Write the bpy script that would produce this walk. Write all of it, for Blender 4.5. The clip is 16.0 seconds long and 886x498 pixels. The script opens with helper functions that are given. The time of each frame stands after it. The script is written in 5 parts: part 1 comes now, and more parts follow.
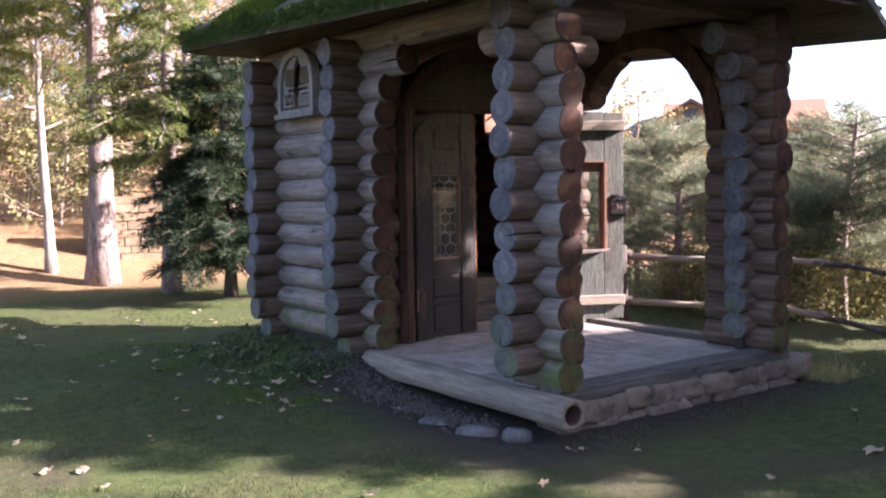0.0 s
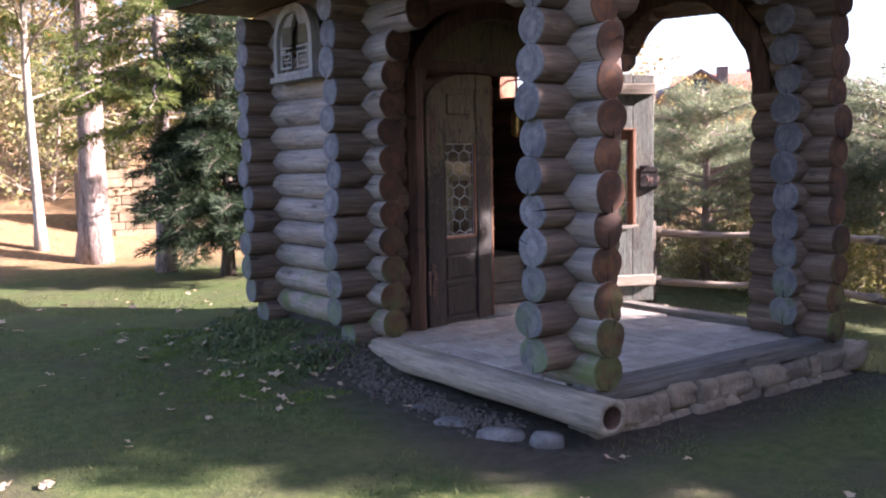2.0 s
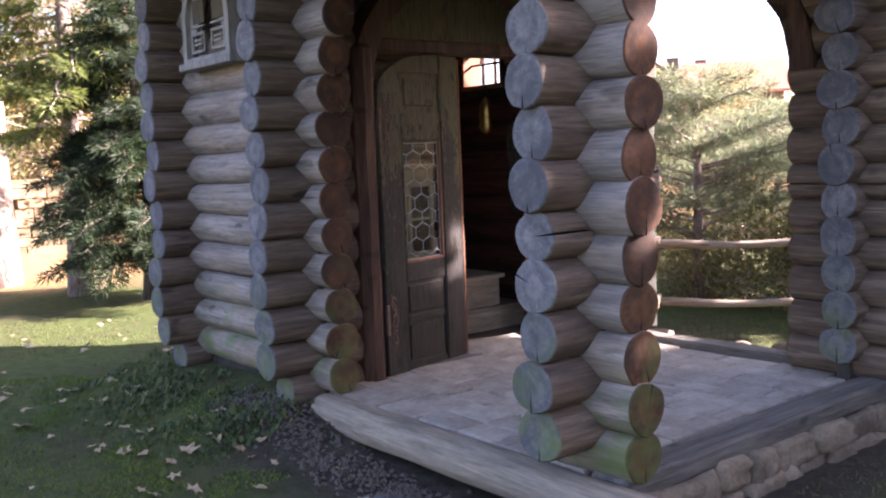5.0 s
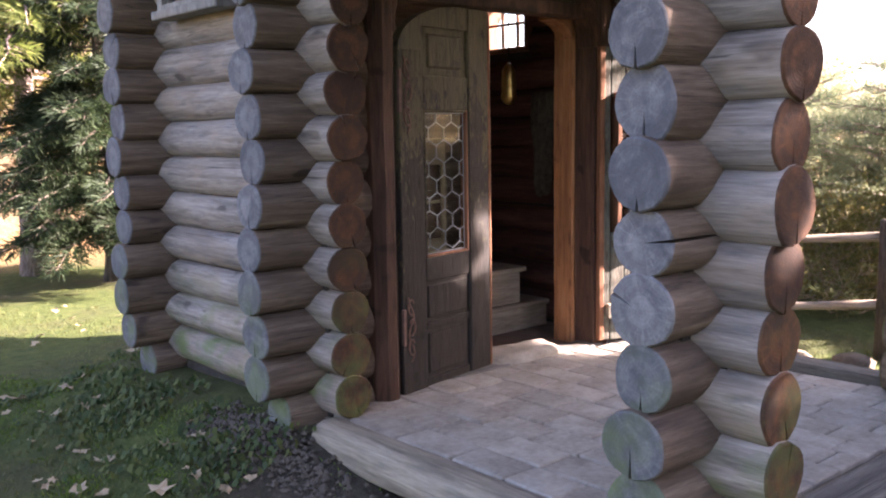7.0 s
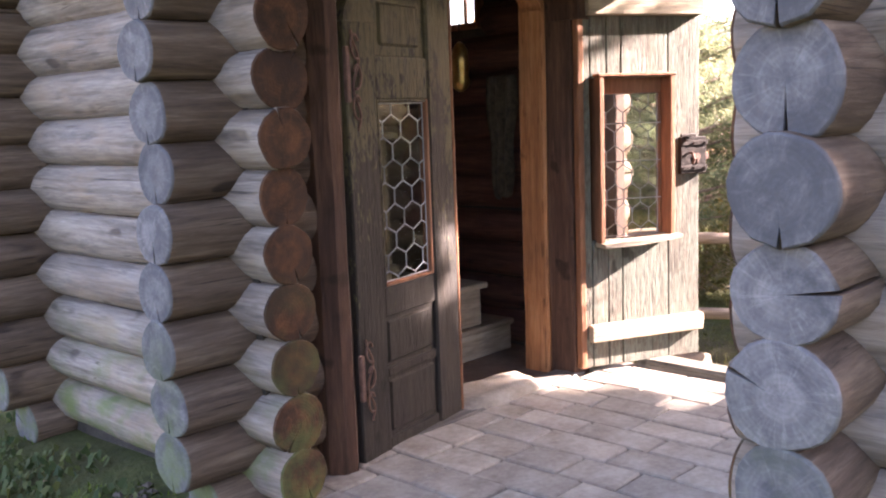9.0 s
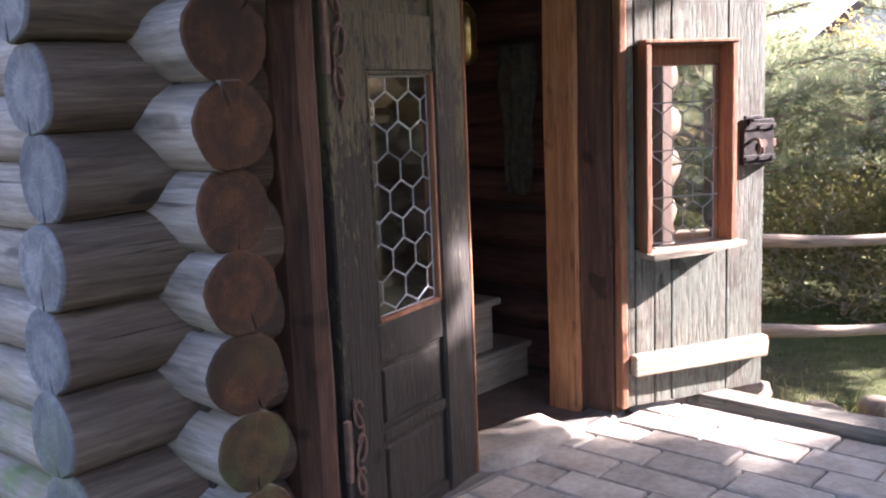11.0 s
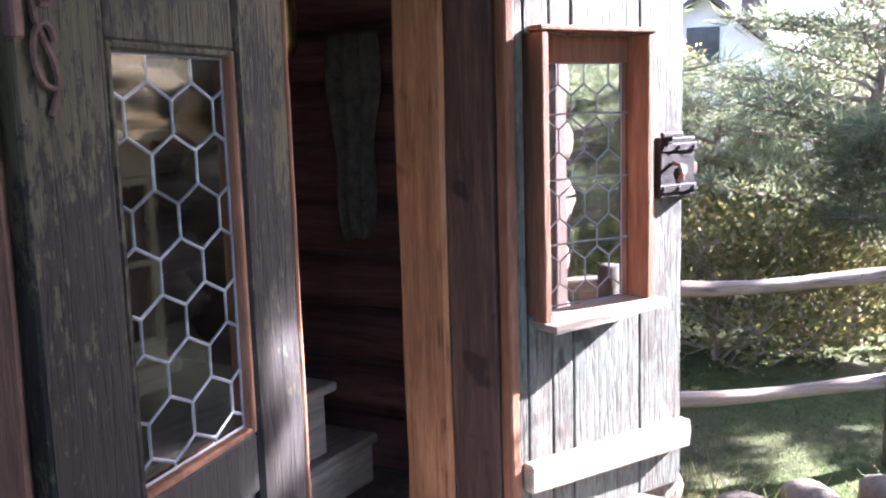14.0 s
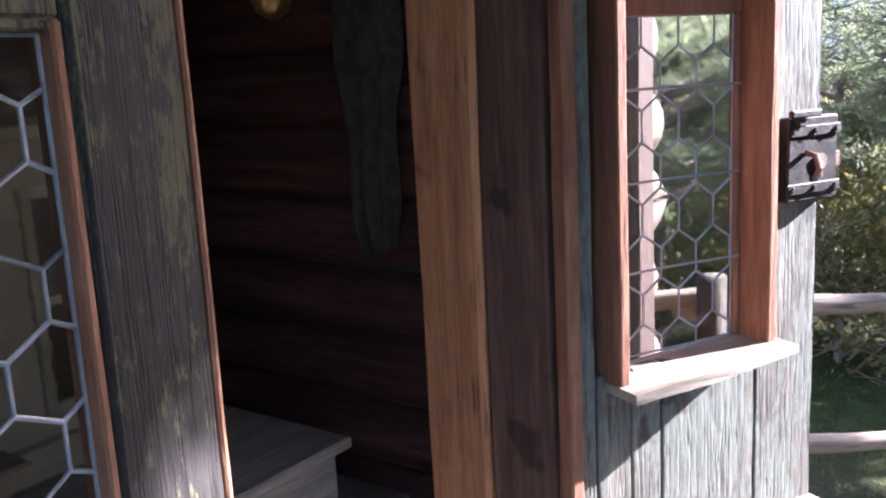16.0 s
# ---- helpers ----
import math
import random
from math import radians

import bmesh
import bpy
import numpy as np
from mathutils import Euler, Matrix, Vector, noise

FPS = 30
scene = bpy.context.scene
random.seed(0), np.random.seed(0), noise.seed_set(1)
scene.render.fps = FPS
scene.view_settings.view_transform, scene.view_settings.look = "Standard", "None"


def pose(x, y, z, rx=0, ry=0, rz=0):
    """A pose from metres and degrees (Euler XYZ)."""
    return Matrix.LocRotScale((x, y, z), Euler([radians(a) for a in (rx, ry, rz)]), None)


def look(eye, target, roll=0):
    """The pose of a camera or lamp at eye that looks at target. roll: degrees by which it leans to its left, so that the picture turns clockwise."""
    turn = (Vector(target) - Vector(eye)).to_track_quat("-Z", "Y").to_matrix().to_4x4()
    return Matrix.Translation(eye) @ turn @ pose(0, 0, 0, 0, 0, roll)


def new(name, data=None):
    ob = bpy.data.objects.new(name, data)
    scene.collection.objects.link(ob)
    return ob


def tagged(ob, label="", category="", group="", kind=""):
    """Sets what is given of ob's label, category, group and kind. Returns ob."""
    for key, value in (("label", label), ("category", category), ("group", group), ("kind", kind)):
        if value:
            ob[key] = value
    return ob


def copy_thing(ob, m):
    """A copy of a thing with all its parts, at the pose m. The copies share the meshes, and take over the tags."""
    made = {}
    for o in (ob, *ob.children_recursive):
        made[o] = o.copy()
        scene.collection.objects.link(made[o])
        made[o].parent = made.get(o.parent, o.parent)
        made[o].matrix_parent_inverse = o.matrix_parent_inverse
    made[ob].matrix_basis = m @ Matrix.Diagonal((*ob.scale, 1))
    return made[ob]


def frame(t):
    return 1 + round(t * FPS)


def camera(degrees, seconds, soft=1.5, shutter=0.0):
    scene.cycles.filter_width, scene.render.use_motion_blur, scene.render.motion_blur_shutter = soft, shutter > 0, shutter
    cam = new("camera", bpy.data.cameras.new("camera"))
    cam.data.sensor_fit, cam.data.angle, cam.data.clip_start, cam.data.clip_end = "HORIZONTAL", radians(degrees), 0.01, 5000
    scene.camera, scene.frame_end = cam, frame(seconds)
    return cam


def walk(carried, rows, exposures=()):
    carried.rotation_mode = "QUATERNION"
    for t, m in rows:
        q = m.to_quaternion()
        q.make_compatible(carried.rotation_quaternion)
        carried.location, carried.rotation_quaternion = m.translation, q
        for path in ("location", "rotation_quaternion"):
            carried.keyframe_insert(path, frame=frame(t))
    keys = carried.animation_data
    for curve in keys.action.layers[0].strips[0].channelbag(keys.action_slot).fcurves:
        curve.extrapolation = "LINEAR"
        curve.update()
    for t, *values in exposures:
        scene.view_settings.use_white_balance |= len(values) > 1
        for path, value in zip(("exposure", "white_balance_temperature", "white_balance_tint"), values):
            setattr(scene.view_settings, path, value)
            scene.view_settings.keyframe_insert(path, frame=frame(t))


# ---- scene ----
cam = camera(51.0, 16.0, soft=2.1)
METRES, EYE, TILT, LEAN, TURN = 8.0, 1.5, 0.0, 0.0, -35.8
ROWS = [
    (0.0, 0.0, 0.0, 0.0, -0.06, -3.87, 0.86),
    (0.5, -0.0142, 0.0179, -0.001, -1.36, -3.91, 1.03),
    (1.0, -0.0106, 0.0435, -0.001, -1.08, -3.81, 2.32),
    (1.5, -0.0045, 0.0695, -0.0024, 0.8, -4.64, 1.2),
    (2.0, -0.0113, 0.1024, -0.0038, 0.14, -5.47, 1.02),
    (2.5, -0.016, 0.1316, -0.003, -0.62, -5.93, 1.89),
    (3.0, -0.0105, 0.167, -0.0003, 0.81, -5.92, 1.15),
    (3.5, -0.01, 0.199, -0.0008, -0.33, -6.63, 0.67),
    (4.0, -0.0189, 0.2327, 0.0008, -1.77, -5.12, 1.57),
    (4.5, -0.0198, 0.27, 0.0009, -2.66, -5.38, 2.09),
    (7.0, -0.0555, 0.4406, 0.0023, -5.08, -7.39, 0.91),
    (7.5, -0.0698, 0.4789, 0.0036, -8.1, -8.43, 2.33),
    (8.0, -0.0687, 0.5184, 0.0048, -7.72, -8.88, 1.89),
    (8.5, -0.0698, 0.5476, 0.0038, -7.19, -9.63, 0.76),
    (9.0, -0.0759, 0.5797, 0.0052, -11.35, -8.18, 2.11),
    (11.5, -0.0556, 0.7399, 0.0031, -12.61, -9.9, 2.02),
    (12.0, -0.0524, 0.7676, 0.0012, -14.93, -9.94, 0.07),
    (12.5, -0.0494, 0.7967, 0.0006, -19.74, -9.69, 2.56),
    (13.0, -0.0421, 0.8199, -0.0002, -18.51, -8.42, 2.65),
    (13.5, -0.0368, 0.8442, -0.0019, -18.71, -9.81, 0.87),
    (14.0, -0.0294, 0.8678, -0.0015, -24.29, -8.53, 1.72),
    (14.5, -0.014, 0.8912, -0.003, -22.76, -8.59, 3.8),
    (15.0, 0.0054, 0.9063, -0.0006, -20.74, -9.67, 3.6),
    (15.5, 0.0165, 0.9271, -0.0005, -20.09, -9.75, 2.72),
    (16.0, 0.0299, 0.9574, 0.0058, -18.62, -11.4, 2.94),
]
walk(cam, [(t, pose(0, 0, EYE, TILT, LEAN, TURN) @ pose(METRES * x, METRES * y, METRES * z, 90 + pitch, roll, yaw)) for t, x, y, z, yaw, pitch, roll in ROWS],
     exposures=[(0.0, 2.75, 5750, 33), (3.5, 3.25, 5850, 33), (7.0, 3.65, 6450, 32), (9.0, 4.05, 6600, 32), (11.5, 3.65, 5600, 27), (12.5, 3.8, 5350, 27), (14.0, 4.1, 5250, 27), (15.0, 3.7, 5200, 25), (16.0, 3.75, 5200, 25)])

# ---- world and sun ----
SUN_DIR = Vector((math.cos(radians(-40)), math.sin(radians(-40)), 0.0))
SUN_UP = radians(26)
world = bpy.data.worlds.new("sky")
scene.world = world
world.use_nodes = True
wn = world.node_tree.nodes
sky = wn.new("ShaderNodeTexSky")
sky.sky_type = "NISHITA"
sky.sun_disc = False
sky.sun_elevation = SUN_UP
sky.sun_rotation = math.atan2(SUN_DIR.x, SUN_DIR.y)
sky.air_density, sky.dust_density = 1.0, 2.5
wn["Background"].inputs["Strength"].default_value = 0.075
world.node_tree.links.new(sky.outputs[0], wn["Background"].inputs["Color"])
sun = new("sun", bpy.data.lights.new("sun", "SUN"))
sun.data.energy, sun.data.angle, sun.data.color = 5.0, radians(0.53), (1.0, 0.92, 0.81)
sv = Vector((SUN_DIR.x * math.cos(SUN_UP), SUN_DIR.y * math.cos(SUN_UP), math.sin(SUN_UP)))
sun.matrix_world = look(sv * 60, (0, 0, 0))


# ---- materials ----
class Mat:
    """A node material written in a few lines."""

    def __init__(self, name, rough=0.8, metal=0.0, spec=0.3):
        self.m = bpy.data.materials.new(name)
        self.m.use_nodes = True
        self.t = self.m.node_tree
        self.b = self.t.nodes["Principled BSDF"]
        self.b.inputs["Roughness"].default_value = rough
        self.b.inputs["Metallic"].default_value = metal
        self.b.inputs["Specular IOR Level"].default_value = spec

    def n(self, kind, **sets):
        node = self.t.nodes.new("ShaderNode" + kind)
        for k, v in sets.items():
            if k in node.inputs:
                self.put(node.inputs[k], v)
        return node

    def put(self, socket, v):
        if isinstance(v, bpy.types.NodeSocket):
            self.t.links.new(v, socket)
        else:
            socket.default_value = (*v, 1.0) if isinstance(v, tuple) and len(v) == 3 and socket.type == "RGBA" else v

    def coords(self, scale=(1, 1, 1), which="Object", shift=None):
        tc = self.n("TexCoord")
        mp = self.n("Mapping")
        self.put(mp.inputs["Vector"], tc.outputs[which])
        mp.inputs["Scale"].default_value = scale
        if shift is not None:
            add = self.n("VectorMath")
            add.operation = "ADD"
            self.put(add.inputs[0], mp.outputs[0])
            comb = self.n("CombineXYZ", X=shift, Y=shift, Z=shift)
            self.put(add.inputs[1], comb.outputs[0])
            return add.outputs[0]
        return mp.outputs[0]

    def noise(self, vec, scale, detail=5, rough=0.6, dist=0.0):
        nd = self.n("TexNoise", Vector=vec, Scale=scale, Detail=detail, Roughness=rough, Distortion=dist)
        return nd.outputs["Fac"]

    def ramp(self, fac, *stops):
        nd = self.n("ValToRGB", Fac=fac)
        e = nd.color_ramp.elements
        while len(e) < len(stops):
            e.new(0.5)
        for el, (p, c) in zip(e, stops):
            el.position = p
            el.color = (*c, 1) if isinstance(c, tuple) else (c, c, c, 1)
        return nd.outputs["Color"]

    def mix(self, fac, a, b, how="MIX"):
        nd = self.n("Mix")
        nd.data_type = "RGBA"
        nd.blend_type = how
        self.put(nd.inputs[0], fac)
        self.put(nd.inputs[6], a)
        self.put(nd.inputs[7], b)
        return nd.outputs[2]

    def math(self, op, a, b=0.0):
        nd = self.n("Math")
        nd.operation = op
        self.put(nd.inputs[0], a)
        self.put(nd.inputs[1], b)
        return nd.outputs[0]

    def bump(self, h, strength=0.5, dist=0.01):
        nd = self.n("Bump", Height=h, Strength=strength, Distance=dist)
        if self.b.inputs["Normal"].links:
            self.put(nd.inputs["Normal"], self.b.inputs["Normal"].links[0].from_socket)
        self.put(self.b.inputs["Normal"], nd.outputs[0])

    def random(self):
        return self.n("ObjectInfo").outputs["Random"]

    def island(self):
        return self.n("NewGeometry").outputs["Random Per Island"]

    def height(self, low, high):
        sep = self.n("SeparateXYZ", Vector=self.n("NewGeometry").outputs["Position"])
        mr = self.n("MapRange", Value=sep.outputs[2])
        mr.inputs[1].default_value, mr.inputs[2].default_value = low, high
        return mr.outputs[0]

    def base(self, c):
        self.put(self.b.inputs["Base Color"], c)
        return self

    def rough(self, c):
        self.put(self.b.inputs["Roughness"], c)
        return self


def wood(name, dark, mid, light, along=(1.2, 14, 14), rough=0.8, algae=False, fine=1.0, knots=True, bump=0.6):
    """Grained timber; the grain runs along the object's own x (or as 'along' says)."""
    m = Mat(name, rough)
    r = m.math("MULTIPLY", m.random(), 37.0)
    v = m.coords(along, shift=r)
    g1 = m.noise(v, 1.6 * fine, 8, 0.65, 0.4)
    g2 = m.noise(v, 7.0 * fine, 4, 0.7)
    c = m.ramp(g1, (0.28, dark), (0.5, mid), (0.72, light))
    c = m.mix(0.5, c, m.ramp(g2, (0.3, 0.35), (0.65, 1.0)), "MULTIPLY")
    if knots:
        k = m.noise(m.coords((2.5, 6, 6), shift=r), 1.3, 2, 0.4)
        c = m.mix(m.ramp(k, (0.66, 0.0), (0.72, 0.75)), c, tuple(x * 0.45 for x in dark))
    if knots:
        split = m.noise(m.coords(tuple(s * (0.35 if s < 3 else 2.4) for s in along), shift=r), 0.8, 2, 0.5)
        line = m.ramp(split, (0.485, 0.0), (0.5, 0.75), (0.515, 0.0))
        patch = m.ramp(m.noise(m.coords((1.2, 5, 5), shift=r), 1.5, 2), (0.5, 0.0), (0.6, 1.0))
        c = m.mix(m.math("MULTIPLY", line, patch), c, tuple(x * 0.25 for x in dark))
    big = m.noise(m.coords((1.5, 3, 3), shift=r), 1.0, 3)
    c = m.mix(0.6, c, m.ramp(big, (0.3, (0.62, 0.62, 0.66)), (0.7, (1.0, 0.97, 0.92))), "MULTIPLY")
    c = m.mix(0.5, c, m.ramp(m.random(), (0.0, (0.68, 0.66, 0.66)), (0.5, (0.92, 0.9, 0.86)), (1.0, (1.0, 1.0, 1.0))), "MULTIPLY")
    if algae:
        tan = m.ramp(m.noise(m.coords((1.6, 4, 4), shift=r), 1.1, 4, 0.6), (0.5, 0.0), (0.68, 0.55))
        c = m.mix(tan, c, m.mix(g1, (0.20, 0.135, 0.09), (0.38, 0.29, 0.21)))
        # darker patches scattered by noise along the grain
        dark_patch = m.ramp(m.noise(m.coords((2.2, 9, 9), shift=r), 1.7, 5, 0.7), (0.55, 0.0), (0.72, 0.6))
        c = m.mix(dark_patch, c, (0.10, 0.095, 0.095))
        low = m.math("SUBTRACT", 1.0, m.height(0.1, 0.75))
        pat = m.ramp(m.noise(m.coords((3, 4, 4), shift=r), 1.5, 5), (0.42, 0.0), (0.62, 1.0))
        c = m.mix(m.math("MULTIPLY", m.math("MULTIPLY", low, pat), 0.9), c, (0.11, 0.15, 0.04))
    m.base(c)
    m.bump(g2, bump, 0.004)
    m.bump(g1, bump, 0.012)
    return m.m


def end_grain(name, dark, light, rim):
    """Sawn log end: growth rings about the object's x axis, paler heart, weathered rim."""
    m = Mat(name, 0.85)
    r = m.math("MULTIPLY", m.random(), 37.0)
    v = m.coords((1, 1, 1))
    w = m.n("TexWave", Vector=v, Scale=26.0, Distortion=5.0, Detail=4.0)
    w.wave_type, w.rings_direction = "RINGS", "X"
    n1 = m.noise(m.coords((1, 1, 1), shift=r), 9.0, 6)
    n2 = m.noise(m.coords((1, 1, 1), shift=r), 60.0, 3)
    c = m.mix(m.math("MULTIPLY", w.outputs["Fac"], 0.3), light, dark)
    sep = m.n("SeparateXYZ", Vector=v)
    rad = m.math("SQRT", m.math("ADD", m.math("MULTIPLY", sep.outputs[1], sep.outputs[1]), m.math("MULTIPLY", sep.outputs[2], sep.outputs[2])))
    rad = m.math("ADD", m.math("MULTIPLY", rad, 8.2), m.math("MULTIPLY", m.math("SUBTRACT", n1, 0.5), 0.45))
    heart = m.ramp(m.math("ADD", rad, m.math("MULTIPLY", m.random(), 0.25)), (0.12, 0.7), (0.3, 0.25), (0.55, 0.1), (0.75, 0.75), (0.97, 0.35))
    c = m.mix(heart, c, rim)
    # weather has bleached streaks that run out from the heart
    turn = m.math("ARCTAN2", sep.outputs[1], sep.outputs[2])
    ray = m.n("CombineXYZ", X=m.math("ADD", m.math("MULTIPLY", turn, 4.0), r), Y=m.math("MULTIPLY", rad, 0.8), Z=r)
    streak = m.noise(ray.outputs[0], 1.6, 5, 0.7)
    c = m.mix(m.ramp(streak, (0.52, 0.0), (0.7, 0.6)), c, tuple(min(1.0, x * 1.35) for x in light))
    c = m.mix(m.ramp(n1, (0.4, 0.0), (0.75, 0.5)), c, rim)
    c = m.mix(0.35, c, m.ramp(n2, (0.3, 0.4), (0.7, 1.0)), "MULTIPLY")
    c = m.mix(0.6, c, m.ramp(m.random(), (0, (0.6, 0.6, 0.6)), (1, (1.1, 1.05, 1.0))), "MULTIPLY")
    blotch = m.ramp(m.noise(m.coords((1, 1, 1), shift=r), 4.5, 6, 0.75, 0.6), (0.46, 0.0), (0.6, 0.75))
    c = m.mix(blotch, c, tuple(x * 0.6 for x in rim))
    low = m.math("SUBTRACT", 1.0, m.height(0.15, 1.0))
    pat = m.ramp(m.noise(m.coords((1, 1, 1), shift=r), 6.0, 5), (0.4, 0.0), (0.65, 1.0))
    c = m.mix(m.math("MULTIPLY", m.math("MULTIPLY", low, pat), 0.85), c, (0.10, 0.135, 0.04))
    m.base(c)
    m.bump(w.outputs["Fac"], 0.12, 0.003)
    m.bump(n2, 0.5, 0.003)
    return m.m


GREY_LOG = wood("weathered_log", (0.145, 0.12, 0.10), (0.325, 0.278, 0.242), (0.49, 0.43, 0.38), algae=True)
BROWN_LOG = wood("sheltered_backlit_log", (0.07, 0.048, 0.034), (0.165, 0.115, 0.08), (0.28, 0.21, 0.15))
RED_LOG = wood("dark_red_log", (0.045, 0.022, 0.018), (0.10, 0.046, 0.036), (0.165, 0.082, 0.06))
GREY_END = end_grain("grey_log_end", (0.13, 0.128, 0.134), (0.23, 0.222, 0.226), (0.105, 0.104, 0.114))
BROWN_END = end_grain("brown_log_end", (0.075, 0.031, 0.015), (0.15, 0.064, 0.026), (0.045, 0.026, 0.019))
POST = wood("door_post_wood", (0.035, 0.019, 0.013), (0.085, 0.044, 0.028), (0.16, 0.088, 0.056), along=(14, 14, 1.2))
POST_WARM = wood("warm_post_wood", (0.24, 0.10, 0.04), (0.40, 0.18, 0.075), (0.52, 0.26, 0.12), along=(14, 14, 1.2))
BOX_WOOD = wood("reddish_frame_wood", (0.16, 0.07, 0.035), (0.30, 0.135, 0.07), (0.40, 0.2, 0.11), along=(12, 12, 1.5), knots=False)
PALE_WOOD = wood("pale_step_wood", (0.26, 0.21, 0.15), (0.40, 0.33, 0.24), (0.5, 0.43, 0.33), along=(1.5, 14, 14), knots=False)
BEAM = wood("weathered_beam", (0.085, 0.076, 0.06), (0.19, 0.17, 0.138), (0.29, 0.262, 0.215), along=(14, 1.2, 14))
BEAM_X = wood("weathered_front_beam", (0.08, 0.075, 0.065), (0.17, 0.155, 0.135), (0.28, 0.26, 0.23), along=(1.2, 14, 14))
SILL = wood("pale_sill_wood", (0.16, 0.135, 0.10), (0.31, 0.262, 0.195), (0.42, 0.36, 0.275), along=(14, 1.2, 14), knots=False)
RAIL = wood("fence_rail_wood", (0.22, 0.17, 0.12), (0.40, 0.31, 0.22), (0.55, 0.45, 0.34))
CARVED = wood("carved_grey_wood", (0.19, 0.18, 0.165), (0.31, 0.295, 0.27), (0.4, 0.385, 0.36), along=(10, 10, 2), knots=False)


def paint(name, coat, bare, cover, line=None, along=(10, 10, 1.2)):
    """Old paint worn down to grey wood along the grain."""
    m = Mat(name, 0.75)
    r = m.math("MULTIPLY", m.random(), 23.0)
    v = m.coords(along, shift=r)
    g = m.noise(v, 2.2, 8, 0.7, 0.3)
    f = m.noise(v, 9.0, 4, 0.7)
    wear = m.noise(m.coords((3, 3, 1.6), shift=r), 1.4, 6, 0.7)
    wear = m.math("ADD", m.math("MULTIPLY", wear, 0.75), m.math("MULTIPLY", g, 0.35))
    if line:
        # paint survives above this height, weather has taken it below
        wear = m.math("ADD", wear, m.math("MULTIPLY", m.math("SUBTRACT", 0.62, m.height(0.3, line + 0.15)), 0.36))
    b = m.ramp(g, (0.3, tuple(x * 0.45 for x in bare)), (0.7, bare))
    flake = m.noise(m.coords((9, 9, 3.5), shift=r), 6.0, 6, 0.75)
    wear = m.math("ADD", wear, m.math("MULTIPLY", m.math("SUBTRACT", flake, 0.5), 0.85))
    c = m.mix(m.ramp(wear, (cover - 0.02, 0.0), (cover + 0.05, 1.0)), coat, b)
    crack = m.noise(m.coords((26, 26, 0.7), shift=r), 1.6, 3, 0.6)
    c = m.mix(m.ramp(crack, (0.47, 0.0), (0.495, 0.8), (0.52, 0.0)), c, tuple(x * 0.2 for x in bare))
    knot = m.noise(m.coords((7, 7, 4.5), shift=r), 1.2, 2, 0.4)
    c = m.mix(m.ramp(knot, (0.69, 0.0), (0.73, 0.85)), c, tuple(x * 0.3 for x in bare))
    pale = m.ramp(m.noise(m.coords((5, 5, 0.8), shift=r), 1.6, 5, 0.7), (0.52, 0.0), (0.7, 0.5))
    c = m.mix(pale, c, tuple(min(1.0, x * 1.7) for x in bare))
    m.bump(m.ramp(crack, (0.46, 1.0), (0.495, 0.0), (0.53, 1.0)), 0.5, 0.004)
    c = m.mix(0.55, c, m.ramp(f, (0.3, 0.35), (0.6, 1.0)), "MULTIPLY")
    m.base(c)
    m.bump(f, 0.6, 0.003)
    m.bump(g, 0.5, 0.008)
    return m.m


OLIVE = paint("worn_olive_paint", (0.085, 0.072, 0.036), (0.034, 0.027, 0.021), 0.50, 1.75)
GREEN_GREY = paint("worn_grey_green_planks", (0.14, 0.144, 0.112), (0.15, 0.132, 0.10), 0.55)


def plain(name, c1, c2, scale=8, rough=0.8, bump=0.3, metal=0.0, spec=0.3, rnd=0.3, dist=0.01):
    m = Mat(name, rough, metal, spec)
    v = m.coords(which="Object", shift=m.math("MULTIPLY", m.random(), 31.0))
    a = m.noise(v, scale, 6, 0.65)
    b = m.noise(v, scale * 7, 3, 0.6)
    c = m.ramp(m.math("ADD", m.math("MULTIPLY", a, 0.7), m.math("MULTIPLY", b, 0.3)), (0.35, c1), (0.65, c2))
    if rnd:
        c = m.mix(rnd, c, m.ramp(m.random(), (0, (0.45, 0.45, 0.45)), (1, (1.15, 1.12, 1.08))), "MULTIPLY")
    m.base(c)
    m.bump(b, bump, dist * 0.3)
    m.bump(a, bump, dist)
    return m.m


IRON = plain("old_iron", (0.018, 0.015, 0.014), (0.05, 0.04, 0.035), 30, 0.55, 0.3, 0.7)
RUST = plain("rusty_iron", (0.10, 0.06, 0.05), (0.20, 0.12, 0.09), 30, 0.75, 0.3, 0.3)
LEAD = plain("lead_came", (0.22, 0.225, 0.24), (0.38, 0.385, 0.40), 40, 0.45, 0.2, 0.4)
BRASS = plain("tarnished_brass", (0.35, 0.22, 0.07), (0.6, 0.42, 0.16), 20, 0.3, 0.1, 0.9)
CLOTH = plain("faded_patterned_cloth", (0.025, 0.026, 0.022), (0.09, 0.08, 0.058), 22, 0.95, 0.5)
STONE = plain("tan_field_stone", (0.11, 0.086, 0.06), (0.27, 0.215, 0.155), 6, 0.9, 0.7, rnd=0.6, dist=0.03)
GREY_STONE = plain("grey_stone", (0.07, 0.065, 0.06), (0.19, 0.18, 0.165), 7, 0.9, 0.7, rnd=0.5, dist=0.03)
WALL_STONE = plain("brown_wall_stone", (0.12, 0.082, 0.045), (0.22, 0.16, 0.095), 5, 0.9, 0.7, rnd=0.5, dist=0.03)
MORTAR = plain("earthy_mortar", (0.10, 0.085, 0.07), (0.2, 0.175, 0.14), 12, 0.95, 0.6)
PAVER = plain("worn_paver", (0.22, 0.187, 0.15), (0.42, 0.375, 0.315), 5, 0.85, 0.5, rnd=0.4)
